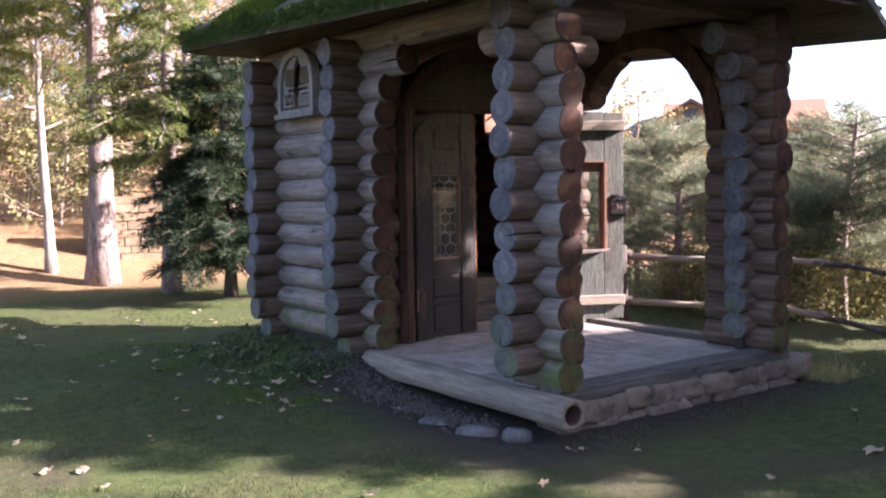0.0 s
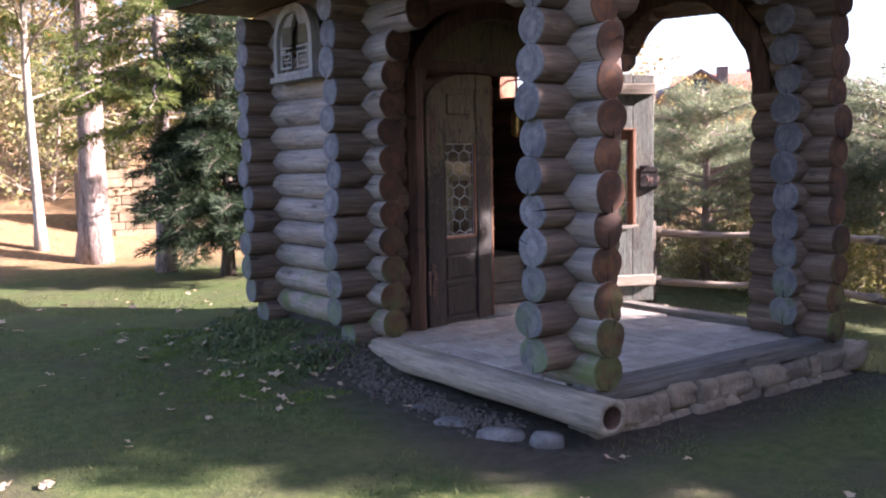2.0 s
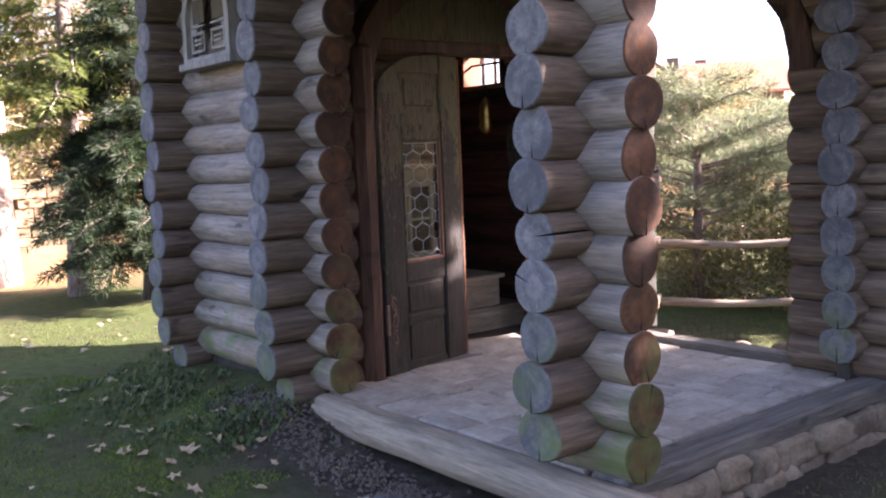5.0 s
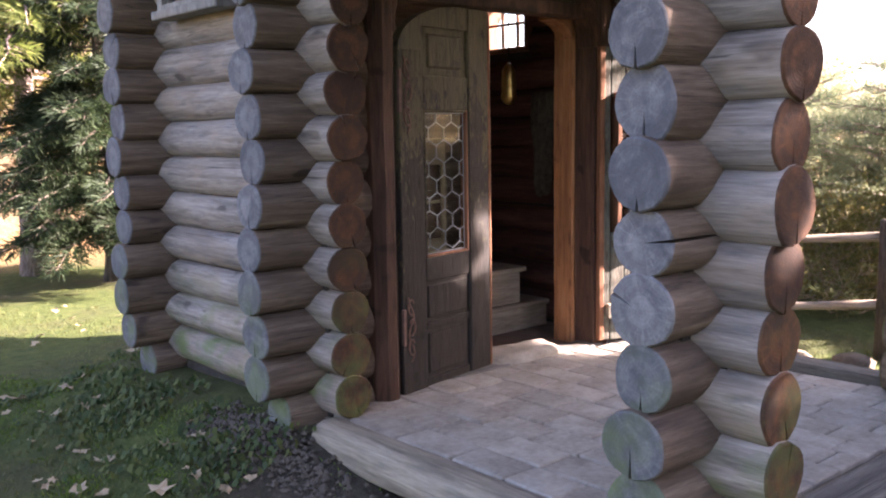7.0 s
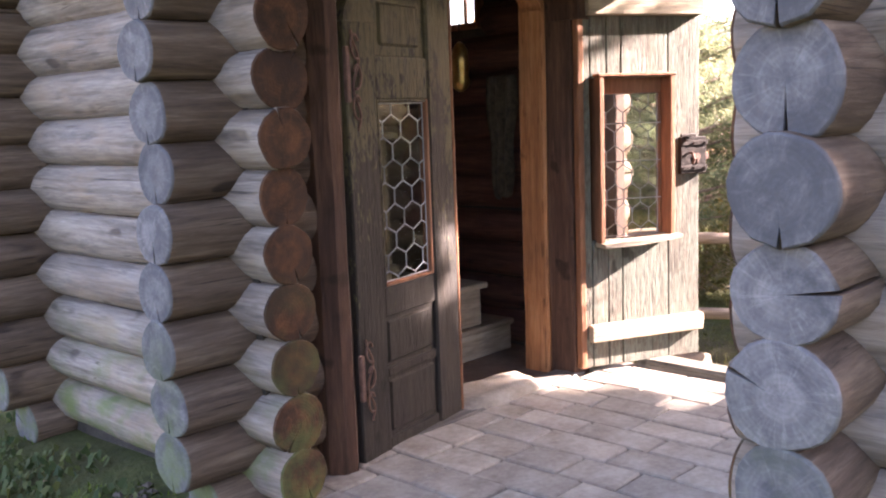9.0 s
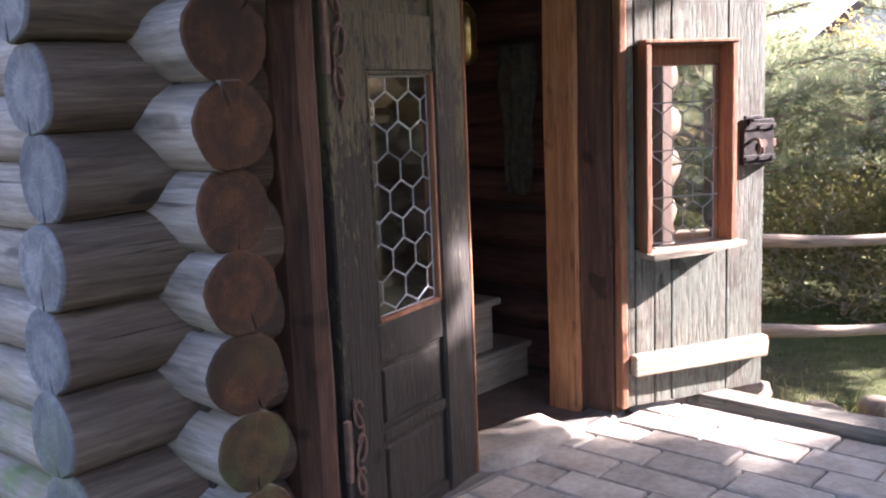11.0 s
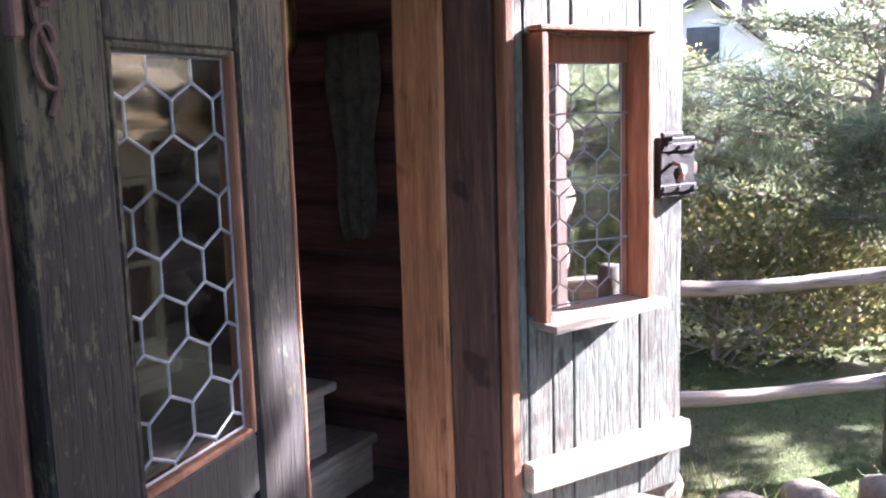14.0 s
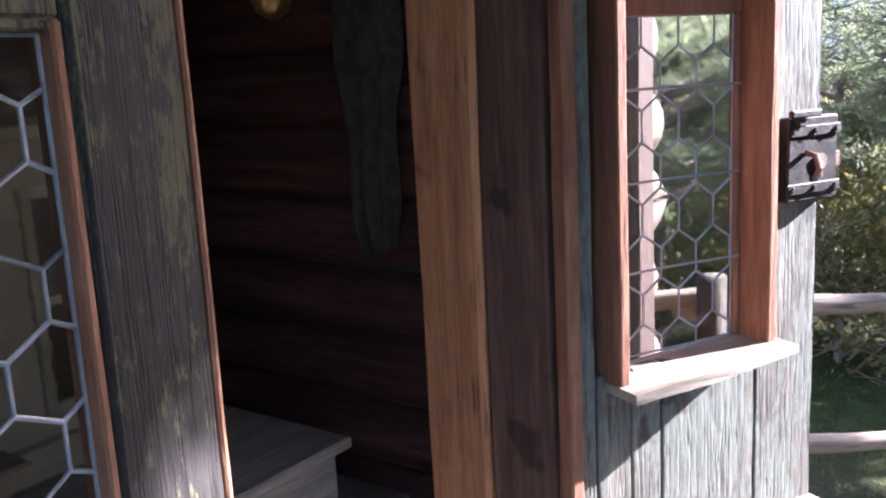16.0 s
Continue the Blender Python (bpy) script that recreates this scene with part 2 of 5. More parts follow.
DIRT_FLOOR = plain("trodden_floor", (0.10, 0.07, 0.05), (0.2, 0.14, 0.10), 6, 0.9, 0.4)
CHINK = plain("dark_chinking", (0.03, 0.025, 0.02), (0.07, 0.06, 0.05), 14, 0.95, 0.4)
CREAM = plain("old_cream_paint", (0.25, 0.195, 0.115), (0.35, 0.285, 0.185), 6, 0.6, 0.2, rnd=0)
BOARD = wood("ceiling_boards", (0.06, 0.04, 0.025), (0.13, 0.085, 0.055), (0.2, 0.14, 0.09), along=(12, 1.2, 12))
EAVE = wood("mossy_eave_board", (0.05, 0.045, 0.03), (0.11, 0.095, 0.065), (0.18, 0.155, 0.11), along=(6, 1.2, 6))
SLATE = plain("dark_gravel", (0.05, 0.039, 0.029), (0.125, 0.10, 0.075), 45, 0.8, 0.4)
PLASTER = plain("white_render", (0.68, 0.68, 0.66), (0.8, 0.8, 0.78), 1, 0.9, 0.1, rnd=0)
TILE_RED = plain("red_roof_tiles", (0.30, 0.10, 0.06), (0.45, 0.17, 0.10), 3, 0.85, 0.3, rnd=0)
TILE_DARK = plain("dark_roof_tiles", (0.07, 0.055, 0.05), (0.13, 0.10, 0.09), 3, 0.85, 0.3, rnd=0)
OCHRE = plain("ochre_render", (0.17, 0.13, 0.08), (0.24, 0.19, 0.12), 2, 0.9, 0.2, rnd=0)
DARK_TIMBER = plain("dark_house_timber", (0.08, 0.055, 0.045), (0.14, 0.10, 0.08), 3, 0.85, 0.3, rnd=0)


def glass_mat(name, tint, rough):
    m = Mat(name, rough, 0, 0.5)
    m.b.inputs["Transmission Weight"].default_value = 1.0
    m.b.inputs["IOR"].default_value = 1.2
    m.b.inputs["Base Color"].default_value = (*tint, 1)
    n = m.noise(m.coords(shift=m.math("MULTIPLY", m.random(), 31.0)), 12, 3)
    m.bump(n, 0.12, 0.01)
    return m.m


GLASS = glass_mat("old_leaded_glass", (0.72, 0.76, 0.74), 0.06)
FAR_GLASS = plain("dark_window", (0.03, 0.035, 0.04), (0.06, 0.065, 0.07), 2, 0.1, 0.0, rnd=0)


def bark_mat(name, dark, light):
    m = Mat(name, 0.9)
    v = m.coords((7, 7, 1.6))
    a = m.noise(v, 2.5, 7, 0.7, 0.5)
    b = m.noise(m.coords((1, 1, 1)), 30, 3)
    c = m.ramp(a, (0.35, dark), (0.62, light))
    c = m.mix(0.4, c, m.ramp(b, (0.3, 0.4), (0.7, 1.0)), "MULTIPLY")
    m.base(c)
    m.bump(a, 0.9, 0.03)
    return m.m


BARK_PINE = bark_mat("pine_bark", (0.13, 0.085, 0.065), (0.42, 0.32, 0.26))
BARK_PALE = bark_mat("pale_bark", (0.22, 0.18, 0.13), (0.5, 0.43, 0.33))
BARK_DARK = bark_mat("dark_bark", (0.05, 0.04, 0.03), (0.15, 0.115, 0.085))
TWIG = bark_mat("dry_twigs", (0.22, 0.17, 0.115), (0.46, 0.37, 0.26))


def leafy(name, *cols, rough=0.6, through_light=0.35):
    """Leaves or needles: every island has its own tint, some light passes through."""
    m = Mat(name, rough, 0, 0.3)
    k = [(i / max(1, len(cols) - 1), c) for i, c in enumerate(cols)]
    c = m.ramp(m.island(), *k)
    n = m.noise(m.coords(which="Object"), 1.2, 3)
    c = m.mix(0.6, c, m.ramp(n, (0.35, 0.5), (0.65, 1.15)), "MULTIPLY")
    m.base(c)
    tr = m.n("BsdfTranslucent", Color=c)
    mx = m.n("MixShader", Fac=through_light)
    m.put(mx.inputs[1], m.b.outputs[0])
    m.put(mx.inputs[2], tr.outputs[0])
    m.put(m.t.nodes["Material Output"].inputs["Surface"], mx.outputs[0])
    return m.m


NEEDLE_SPRUCE = leafy("spruce_needles", (0.085, 0.115, 0.025), (0.15, 0.185, 0.045), (0.23, 0.235, 0.065), through_light=0.6)
NEEDLE_DARK = leafy("dark_spruce_needles", (0.02, 0.035, 0.014), (0.04, 0.06, 0.022))
NEEDLE_PINE = leafy("pine_needles", (0.11, 0.14, 0.07), (0.18, 0.205, 0.11), (0.28, 0.28, 0.15), through_light=0.55)
LEAF_GOLD = leafy("autumn_leaves", (0.42, 0.24, 0.06), (0.55, 0.38, 0.11), (0.3, 0.25, 0.08), (0.4, 0.3, 0.14), through_light=0.45)
LEAF_OLIVE = leafy("late_olive_leaves", (0.12, 0.13, 0.04), (0.2, 0.19, 0.06), (0.28, 0.22, 0.08))
LEAF_DRY = leafy("fallen_leaf_brown", (0.30, 0.19, 0.10), (0.42, 0.30, 0.18), (0.5, 0.4, 0.27), through_light=0.15)
GRASS = leafy("lawn_grass", (0.068, 0.09, 0.024), (0.118, 0.13, 0.04), (0.17, 0.16, 0.06))
STRAW = leafy("dry_grass", (0.30, 0.27, 0.10), (0.42, 0.36, 0.17), (0.2, 0.22, 0.06))
IVY = leafy("ivy_leaves", (0.03, 0.055, 0.015), (0.075, 0.105, 0.03), (0.13, 0.14, 0.04))
MOSS = leafy("bright_moss", (0.06, 0.12, 0.015), (0.11, 0.17, 0.02), (0.16, 0.2, 0.03))


def ground_mat():
    m = Mat("mossy_lawn", 0.95, 0, 0.15)
    v = m.coords(which="Object")
    a = m.noise(v, 0.9, 6, 0.6)
    b = m.noise(v, 9, 6, 0.7)
    f = m.noise(v, 70, 4, 0.7)
    c = m.ramp(b, (0.3, (0.04, 0.058, 0.017)), (0.55, (0.085, 0.105, 0.028)), (0.75, (0.13, 0.13, 0.05)))
    c = m.mix(m.ramp(a, (0.45, 0.0), (0.68, 0.7)), c, (0.085, 0.065, 0.04))
    def near(sock, lo, hi):
        up = m.n("MapRange", Value=sock)
        up.inputs[1].default_value, up.inputs[2].default_value = lo, hi
        return up.outputs[0]
    pos = m.n("SeparateXYZ", Vector=m.n("NewGeometry").outputs["Position"])
    wob = m.math("MULTIPLY", m.math("SUBTRACT", b, 0.5), 1.1)
    px, py = m.math("ADD", pos.outputs[0], wob), m.math("ADD", pos.outputs[1], wob)
    worn = m.math("MULTIPLY", m.math("MULTIPLY", near(px, 3.2, 3.75), near(py, 7.7, 6.9)), m.math("MULTIPLY", near(px, 7.6, 7.0), near(py, 3.9, 4.35)))
    c = m.mix(worn, c, m.ramp(b, (0.3, (0.032, 0.027, 0.02)), (0.7, (0.085, 0.07, 0.05))))
    # leaf litter takes over on the wooded bank
    sep = m.n("SeparateXYZ", Vector=m.n("NewGeometry").outputs["Position"])
    mr = m.n("MapRange", Value=m.math("ADD", sep.outputs[1], m.math("MULTIPLY", a, 3.0)))
    mr.inputs[1].default_value, mr.inputs[2].default_value = 16.5, 19.0
    litter = m.ramp(m.noise(v, 14, 6, 0.75), (0.3, (0.15, 0.085, 0.04)), (0.6, (0.34, 0.21, 0.10)), (0.8, (0.45, 0.32, 0.18)))
    c = m.mix(mr.outputs[0], c, litter)
    c = m.mix(0.5, c, m.ramp(f, (0.3, 0.3), (0.7, 1.1)), "MULTIPLY")
    m.base(c)
    m.bump(f, 0.7, 0.02)
    m.bump(b, 0.6, 0.05)
    return m.m


GROUND = ground_mat()
BARE = plain("bare_damp_earth", (0.055, 0.045, 0.035), (0.12, 0.10, 0.075), 9, 0.95, 0.7, rnd=0)


# ---- mesh helpers ----
def mesh(name, verts, faces, mats, idx=None, smooth=False):
    me = bpy.data.meshes.new(name)
    me.from_pydata([tuple(v) for v in verts], [], faces)
    for mt in mats if isinstance(mats, (list, tuple)) else (mats,):
        me.materials.append(mt)
    if idx is not None:
        me.polygons.foreach_set("material_index", idx)
    if smooth is not False:
        me.polygons.foreach_set("use_smooth", [True] * len(faces) if smooth is True else smooth)
    me.update()
    return me


def under(ob, parent):
    if parent is not None:
        ob.parent = parent
        ob.matrix_parent_inverse = Matrix()
    return ob


def piece(name, me, parent=None, at=None, label=""):
    ob = new(name, me)
    under(ob, parent)
    if at is not None:
        ob.matrix_basis = at
    return tagged(ob, label)


def part(name, bm, material, parent, label="", at=None, smooth=False):
    me = bpy.data.meshes.new(name)
    bm.normal_update()
    bm.to_mesh(me)
    bm.free()
    me.materials.append(material)
    if smooth:
        me.polygons.foreach_set("use_smooth", [True] * len(me.polygons))
    return piece(name, me, parent, at, label)


def thing(name, x, y, z, label, category, group="", kind="", rz=0):
    ob = new(name)
    ob.empty_display_size = 0.1
    ob.matrix_basis = pose(x, y, z, 0, 0, rz)
    return tagged(ob, label, category, group, kind)


def block(bm, x0, x1, y0, y1, z0, z1, bevel=0.006, seg=1):
    r = bmesh.ops.create_cube(bm, size=1)
    for v in r["verts"]:
        v.co = Vector((x0 + (v.co.x + 0.5) * (x1 - x0), y0 + (v.co.y + 0.5) * (y1 - y0), z0 + (v.co.z + 0.5) * (z1 - z0)))
    if bevel:
        es = list({e for v in r["verts"] for e in v.link_edges})
        bmesh.ops.bevel(bm, geom=es, offset=bevel, segments=seg, affect="EDGES", profile=0.5)
    return bm


def box(x0, x1, y0, y1, z0, z1, bevel=0.006, rough=0.0, seed=0, cuts=0):
    bm = bmesh.new()
    block(bm, x0, x1, y0, y1, z0, z1, bevel)
    if rough:
        if cuts:
            bmesh.ops.subdivide_edges(bm, edges=[e for e in bm.edges if e.calc_length() > 0.12], cuts=cuts, use_grid_fill=True)
        for v in bm.verts:
            v.co += noise.noise_vector(v.co * 6 + Vector((seed, seed * 2, 0))) * rough
    return bm


def prism(pts, y0, y1, bm=None):
    """A solid with the outline pts (x, z), from y0 to y1."""
    bm = bm or bmesh.new()
    a = [bm.verts.new((x, y0, z)) for x, z in pts]
    b = [bm.verts.new((x, y1, z)) for x, z in pts]
    n = len(pts)
    bm.faces.new(a)
    bm.faces.new(b[::-1])
    for i in range(n):
        bm.faces.new((a[i], b[i], b[(i + 1) % n], a[(i + 1) % n]))
    bmesh.ops.recalc_face_normals(bm, faces=bm.faces)
    return bm


def tube(bm, pts, radii, sides=8, caps=True):
    """A round bar along pts."""
    rings = []
    n = len(pts)
    for i, p in enumerate(pts):
        p = Vector(p)
        d = (Vector(pts[min(i + 1, n - 1)]) - Vector(pts[max(i - 1, 0)])).normalized()
        u = d.orthogonal().normalized() if i == 0 else (rings[-1][1] - d * rings[-1][1].dot(d)).normalized()
        w = d.cross(u)
        r = radii[i] if isinstance(radii, (list, tuple)) else radii
        ring = [bm.verts.new(p + (u * math.cos(a) + w * math.sin(a)) * r) for a in (2 * math.pi * k / sides for k in range(sides))]
        if rings:
            q = rings[-1][0]
            for k in range(sides):
                bm.faces.new((q[k], q[(k + 1) % sides], ring[(k + 1) % sides], ring[k]))
        rings.append((ring, u))
    if caps:
        bm.faces.new(rings[0][0][::-1])
        bm.faces.new(rings[-1][0])
    return bm


log_count = 0


def log(parent, axis, a, b, across, z, r=0.112, side=None, end=None, sides=22, label=""):
    """One round log along 'x' or 'y' from a to b, with checked, slightly rounded ends and an uneven skin."""
    global log_count
    log_count += 1
    rnd = random.Random(log_count * 7 + 3)
    side, end = side or GREY_LOG, end or GREY_END
    L = b - a
    off = rnd.uniform(0, 100)
    ends = [(0.0, 0.93), (0.012, 1.0)]
    k = max(1, round((L - 0.024) / 0.16))
    xs = [(0.0, 0.94), (0.010, 0.99)] + [(0.02 + (L - 0.04) * i / k, 1.0) for i in range(k + 1)] + [(L - 0.010, 0.99), (L, 0.94)]
    notch = rnd.randrange(sides)
    if rnd.random() < 0.85:
        notch = sides // 2 + (rnd.random() < 0.15)
    depth = rnd.uniform(0.3, 0.9)
    step = 2 * math.pi / sides
    turn = [step * j for j in range(sides)]
    turn[notch - 1], turn[(notch + 1) % sides] = turn[notch] - 0.055, turn[notch] + 0.055
    if notch == 0:
        turn[-1] += 2 * math.pi
    oval = rnd.uniform(0.94, 1.05)
    r = r * rnd.uniform(0.96, 1.05)
    ph = rnd.uniform(0, 6.28)
    verts, faces, idx, sm = [], [], [], []
    for x, s in xs:
        near = max(0.0, 1 - min(x, L - x) / 0.3)
        for j, t in enumerate(turn):
            bulge = noise.noise(Vector((x * 2.2 + off, math.cos(t) * 1.3, math.sin(t) * 1.3))) * 0.09
            rr = r * s * (1 + bulge + 0.02 * math.sin(3 * t + ph))
            if j == notch:
                rr *= 1 - depth * near
            verts.append((x, rr * math.sin(t) * oval + 0.012 * math.sin(x * 1.7 + ph), rr * math.cos(t) / oval))
    n = len(xs)
    for i in range(n - 1):
        for j in range(sides):
            q = (j + 1) % sides
            faces.append((i * sides + j, i * sides + q, (i + 1) * sides + q, (i + 1) * sides + j))
            idx.append(1 if i in (0, n - 2) else 0)
            sm.append(not (j == notch or q == notch))
    for i, rev in ((0, False), (n - 1, True)):
        c = len(verts)
        cx = sum(verts[i * sides + j][1] for j in range(sides)) / sides
        verts.append((xs[i][0] + (0.003 if rev else -0.003), cx, 0.0))
        for j in range(sides):
            q = (j + 1) % sides
            f = (c, i * sides + q, i * sides + j)
            faces.append(f[::-1] if rev else f)
            idx.append(1)
            sm.append(False)
    me = mesh("log", verts, faces, [side, end], idx, sm)
    at = pose(a, across, z) if axis == "x" else pose(across, a, z, 0, 0, 90)
    return piece("log", me, parent, at, label)


# ---- structure ----
def ease(v, a, b):
    t = min(1.0, max(0.0, (v - a) / (b - a)))
    return t * t * (3 - 2 * t)


def ground_z(x, y):
    z = -0.2
    z += 0.9 * ease(y - 0.25 * (x - 5), 16.5, 23) + 7.0 * ease(y, 20, 70) * ease(45 - x, 0, 30)
    z += 0.24 * ease(4.3 - abs(x - 4.25) * 2.0 - max(0.0, abs(y - 8.15) - 1.0) * 1.7, 2.3, 4.2)
    z -= 0.9 * ease(x - 0.4 * (y - 6), 9.5, 18)
    z += 0.05 * noise.noise(Vector((x * 0.35, y * 0.35, 0))) + 0.018 * noise.noise(Vector((x * 1.7, y * 1.7, 3)))
    return z


def spaced(lo, hi, fine_lo, fine_hi, step):
    out = [fine_lo + step * i for i in range(int((fine_hi - fine_lo) / step) + 1)]
    s, v = step, out[-1]
    while v < hi:
        s *= 1.3
        v += s
        out.append(v)
    s, v = step, fine_lo
    while v > lo:
        s *= 1.3
        v -= s
        out.insert(0, v)
    return out


gx, gy = spaced(-600, 600, -6, 15, 0.22), spaced(-600, 600, -4, 24, 0.22)
gv = [(x, y, ground_z(x, y)) for y in gy for x in gx]
gf = [(j * len(gx) + i, j * len(gx) + i + 1, (j + 1) * len(gx) + i + 1, (j + 1) * len(gx) + i) for j in range(len(gy) - 1) for i in range(len(gx) - 1)]
ground = new("ground", mesh("ground", gv, gf, GROUND, smooth=True))
tagged(ground, "mossy lawn with bare patches, leaf litter on the bank", "lawn", kind="structure")

YZ = [0.185 + 0.216 * k for k in range(13)]
XZ = [0.075 + 0.216 * k for k in range(13)]


def arch(z, spring, top, half):
    """Half width of an arched opening at height z, or None above its crown."""
    if z <= spring:
        return half
    t = (z - spring) / (top - spring)
    return half * math.sqrt(1 - t * t) if t < 1 else None


def wall(name, label, core):
    """A log wall: a thin chinking core that carries its logs."""
    w = tagged(new(name), label, "log wall", kind="structure")
    bm = bmesh.new()
    for c in core:
        block(bm, *c, bevel=0)
    part("chinking", bm, CHINK, w)
    return w


jit = random.Random(5)
w_west = wall("wall_west", "weathered round log wall of a small cabin, grey and mossy at its foot",
              [(4.27, 4.35, 7.0, 8.95, 0.0, 2.85)])
for z in YZ:
    north = arch(z, 1.95, 2.72, 0.86)
    e = jit.uniform(-0.025, 0.025)
    if north is None:
        log(w_west, "y", 4.56 + e, 9.12 + e, 4.31, z, 0.118)
    else:
        log(w_west, "y", (6.85 if z < 1.9 else 5.94 + north) + e, 9.12 + e, 4.31, z, 0.118, end=BROWN_END)
w_door = wall("wall_door", "sheltered brown log wall around the arched double door",
              [(4.3, 4.6, 7.11, 7.19, 0.0, 2.85), (6.6, 6.9, 7.11, 7.19, 0.0, 2.85)])
for z in XZ:
    half = arch(z, 1.95, 2.78, 0.93)
    e = jit.uniform(-0.025, 0.025)
    if half is None:
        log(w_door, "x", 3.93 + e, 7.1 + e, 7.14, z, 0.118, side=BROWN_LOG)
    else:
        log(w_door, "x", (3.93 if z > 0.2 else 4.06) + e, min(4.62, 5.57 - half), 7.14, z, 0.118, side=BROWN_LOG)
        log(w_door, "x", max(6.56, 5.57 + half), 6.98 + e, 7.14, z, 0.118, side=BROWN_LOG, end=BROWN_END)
w_north = wall("wall_north", "weathered log wall at the back of the cabin", [(4.3, 6.9, 8.74, 8.82, 0.0, 2.85)])
for z in XZ:
    e = jit.uniform(-0.025, 0.025)
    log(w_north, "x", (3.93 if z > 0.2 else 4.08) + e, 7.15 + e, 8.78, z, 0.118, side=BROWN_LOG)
w_east = wall("wall_east", "log wall on the sunny side of the cabin with a small high window",
              [(6.81, 6.89, 7.2, 8.9, 0.0, 2.08), (6.81, 6.89, 7.2, 8.0, 2.08, 2.85), (6.81, 6.89, 8.52, 8.9, 2.08, 2.85), (6.81, 6.89, 8.0, 8.52, 2.5, 2.85)])
for z in YZ:
    e = jit.uniform(-0.02, 0.02)
    if 2.1 < z < 2.5:
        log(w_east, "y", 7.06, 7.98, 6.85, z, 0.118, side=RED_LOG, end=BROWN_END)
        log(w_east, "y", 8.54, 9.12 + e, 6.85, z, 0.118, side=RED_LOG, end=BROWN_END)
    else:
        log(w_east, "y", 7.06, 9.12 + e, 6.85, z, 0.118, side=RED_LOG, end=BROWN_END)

p_near = wall("wall_porch_corner", "crossed weathered log stubs forming the porch corner pillar",
              [(4.32, 4.4, 4.75, 5.05, 0.1, 2.85), (4.2, 4.7, 4.84, 4.92, 0.2, 2.85)])
# far pillar stands against the light: brown logs put that shade into its colour
p_far = wall("wall_porch_corner_far", "crossed log stubs forming the second porch pillar, coloured dark as if backlit",
             [(6.71, 6.79, 4.75, 5.2, 0.0, 2.85), (6.6, 6.95, 4.84, 4.92, 0.0, 2.85)])
for z in YZ:
    half = arch(z, 1.95, 2.72, 0.80)
    if half is not None:
        log(p_near, "y", 4.57 + jit.uniform(-0.025, 0.025), 5.9 - half, 4.365, z, 0.118, end=BROWN_END)
    half = arch(z, 1.95, 2.86, 0.70 if z < 2.0 else 0.78)
    e = jit.uniform(-0.025, 0.025)
    if half is None:
        log(p_far, "y", 4.57 + e, 7.0, 6.75, z, 0.118, side=BROWN_LOG, end=BROWN_END)
    else:
        log(p_far, "y", 4.57 + e, 5.97 - half, 6.75, z, 0.118, side=BROWN_LOG, end=BROWN_END)
        if z > 2.3:
            log(p_far, "y", 5.97 + half, 7.02, 6.75, z, 0.118, side=BROWN_LOG, end=BROWN_END)
for z in XZ[1:]:
    left, right = arch(z, 2.0, 2.76, 0.88), arch(z, 1.95, 2.95, 0.93)
    e = jit.uniform(-0.025, 0.025)
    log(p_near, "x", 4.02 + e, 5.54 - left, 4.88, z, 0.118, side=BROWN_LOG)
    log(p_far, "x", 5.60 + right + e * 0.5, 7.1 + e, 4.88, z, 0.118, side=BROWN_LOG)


def side_arch():
    """Curved timber, cut from thick planks, that carries the logs over the porch's side opening."""
    cy, spring, n = 6.03, 1.95, 26
    turn = [math.pi * (0.86 * i / n) for i in range(n + 1)]
    hew = lambda a: 1 + 0.012 * math.sin(7 * a) + 0.008 * math.sin(17 * a + 1)
    outer = [(cy - 0.95 * math.cos(a), spring + 0.98 * math.sin(a)) for a in turn]
    inner = [(cy - 0.78 * math.cos(a) * hew(a), spring + 0.80 * math.sin(a) * hew(a)) for a in reversed(turn)]
    bm = prism(outer + inner, -0.14, 0.135)
    for v in bm.verts:
        v.co = Vector((6.75 - v.co.y, v.co.x, v.co.z))
    bmesh.ops.recalc_face_normals(bm, faces=bm.faces)
    return bm


ar = tagged(new("arch_timber"), "dark curved timber over the side opening of the porch", "arch", kind="structure")
part("curved_timber", side_arch(), POST, ar)

# porch floor
floor = tagged(part("floor", box(4.25, 6.86, 4.8, 7.1, -0.15, 0.055, 0), MORTAR, None), "porch floor of worn grey pavers in rows", "floor", kind="structure")
inner_floor = tagged(part("floor_inside", box(4.4, 6.8, 7.1, 8.75, -0.15, 0.06, 0), DIRT_FLOOR, None), "dim trodden floor inside the cabin", "floor", kind="structure")
ceiling = tagged(new("ceiling"), "dark boards under the roof", "ceiling", kind="structure")
bm = bmesh.new()
for i in range(26):
    x = 3.62 + 0.152 * i
    block(bm, x, x + 0.148, 4.2, 9.4, 2.90 + 0.004 * (i % 2), 2.93 + 0.004 * (i % 2), 0.003)
part("boarding", bm, BOARD, ceiling)


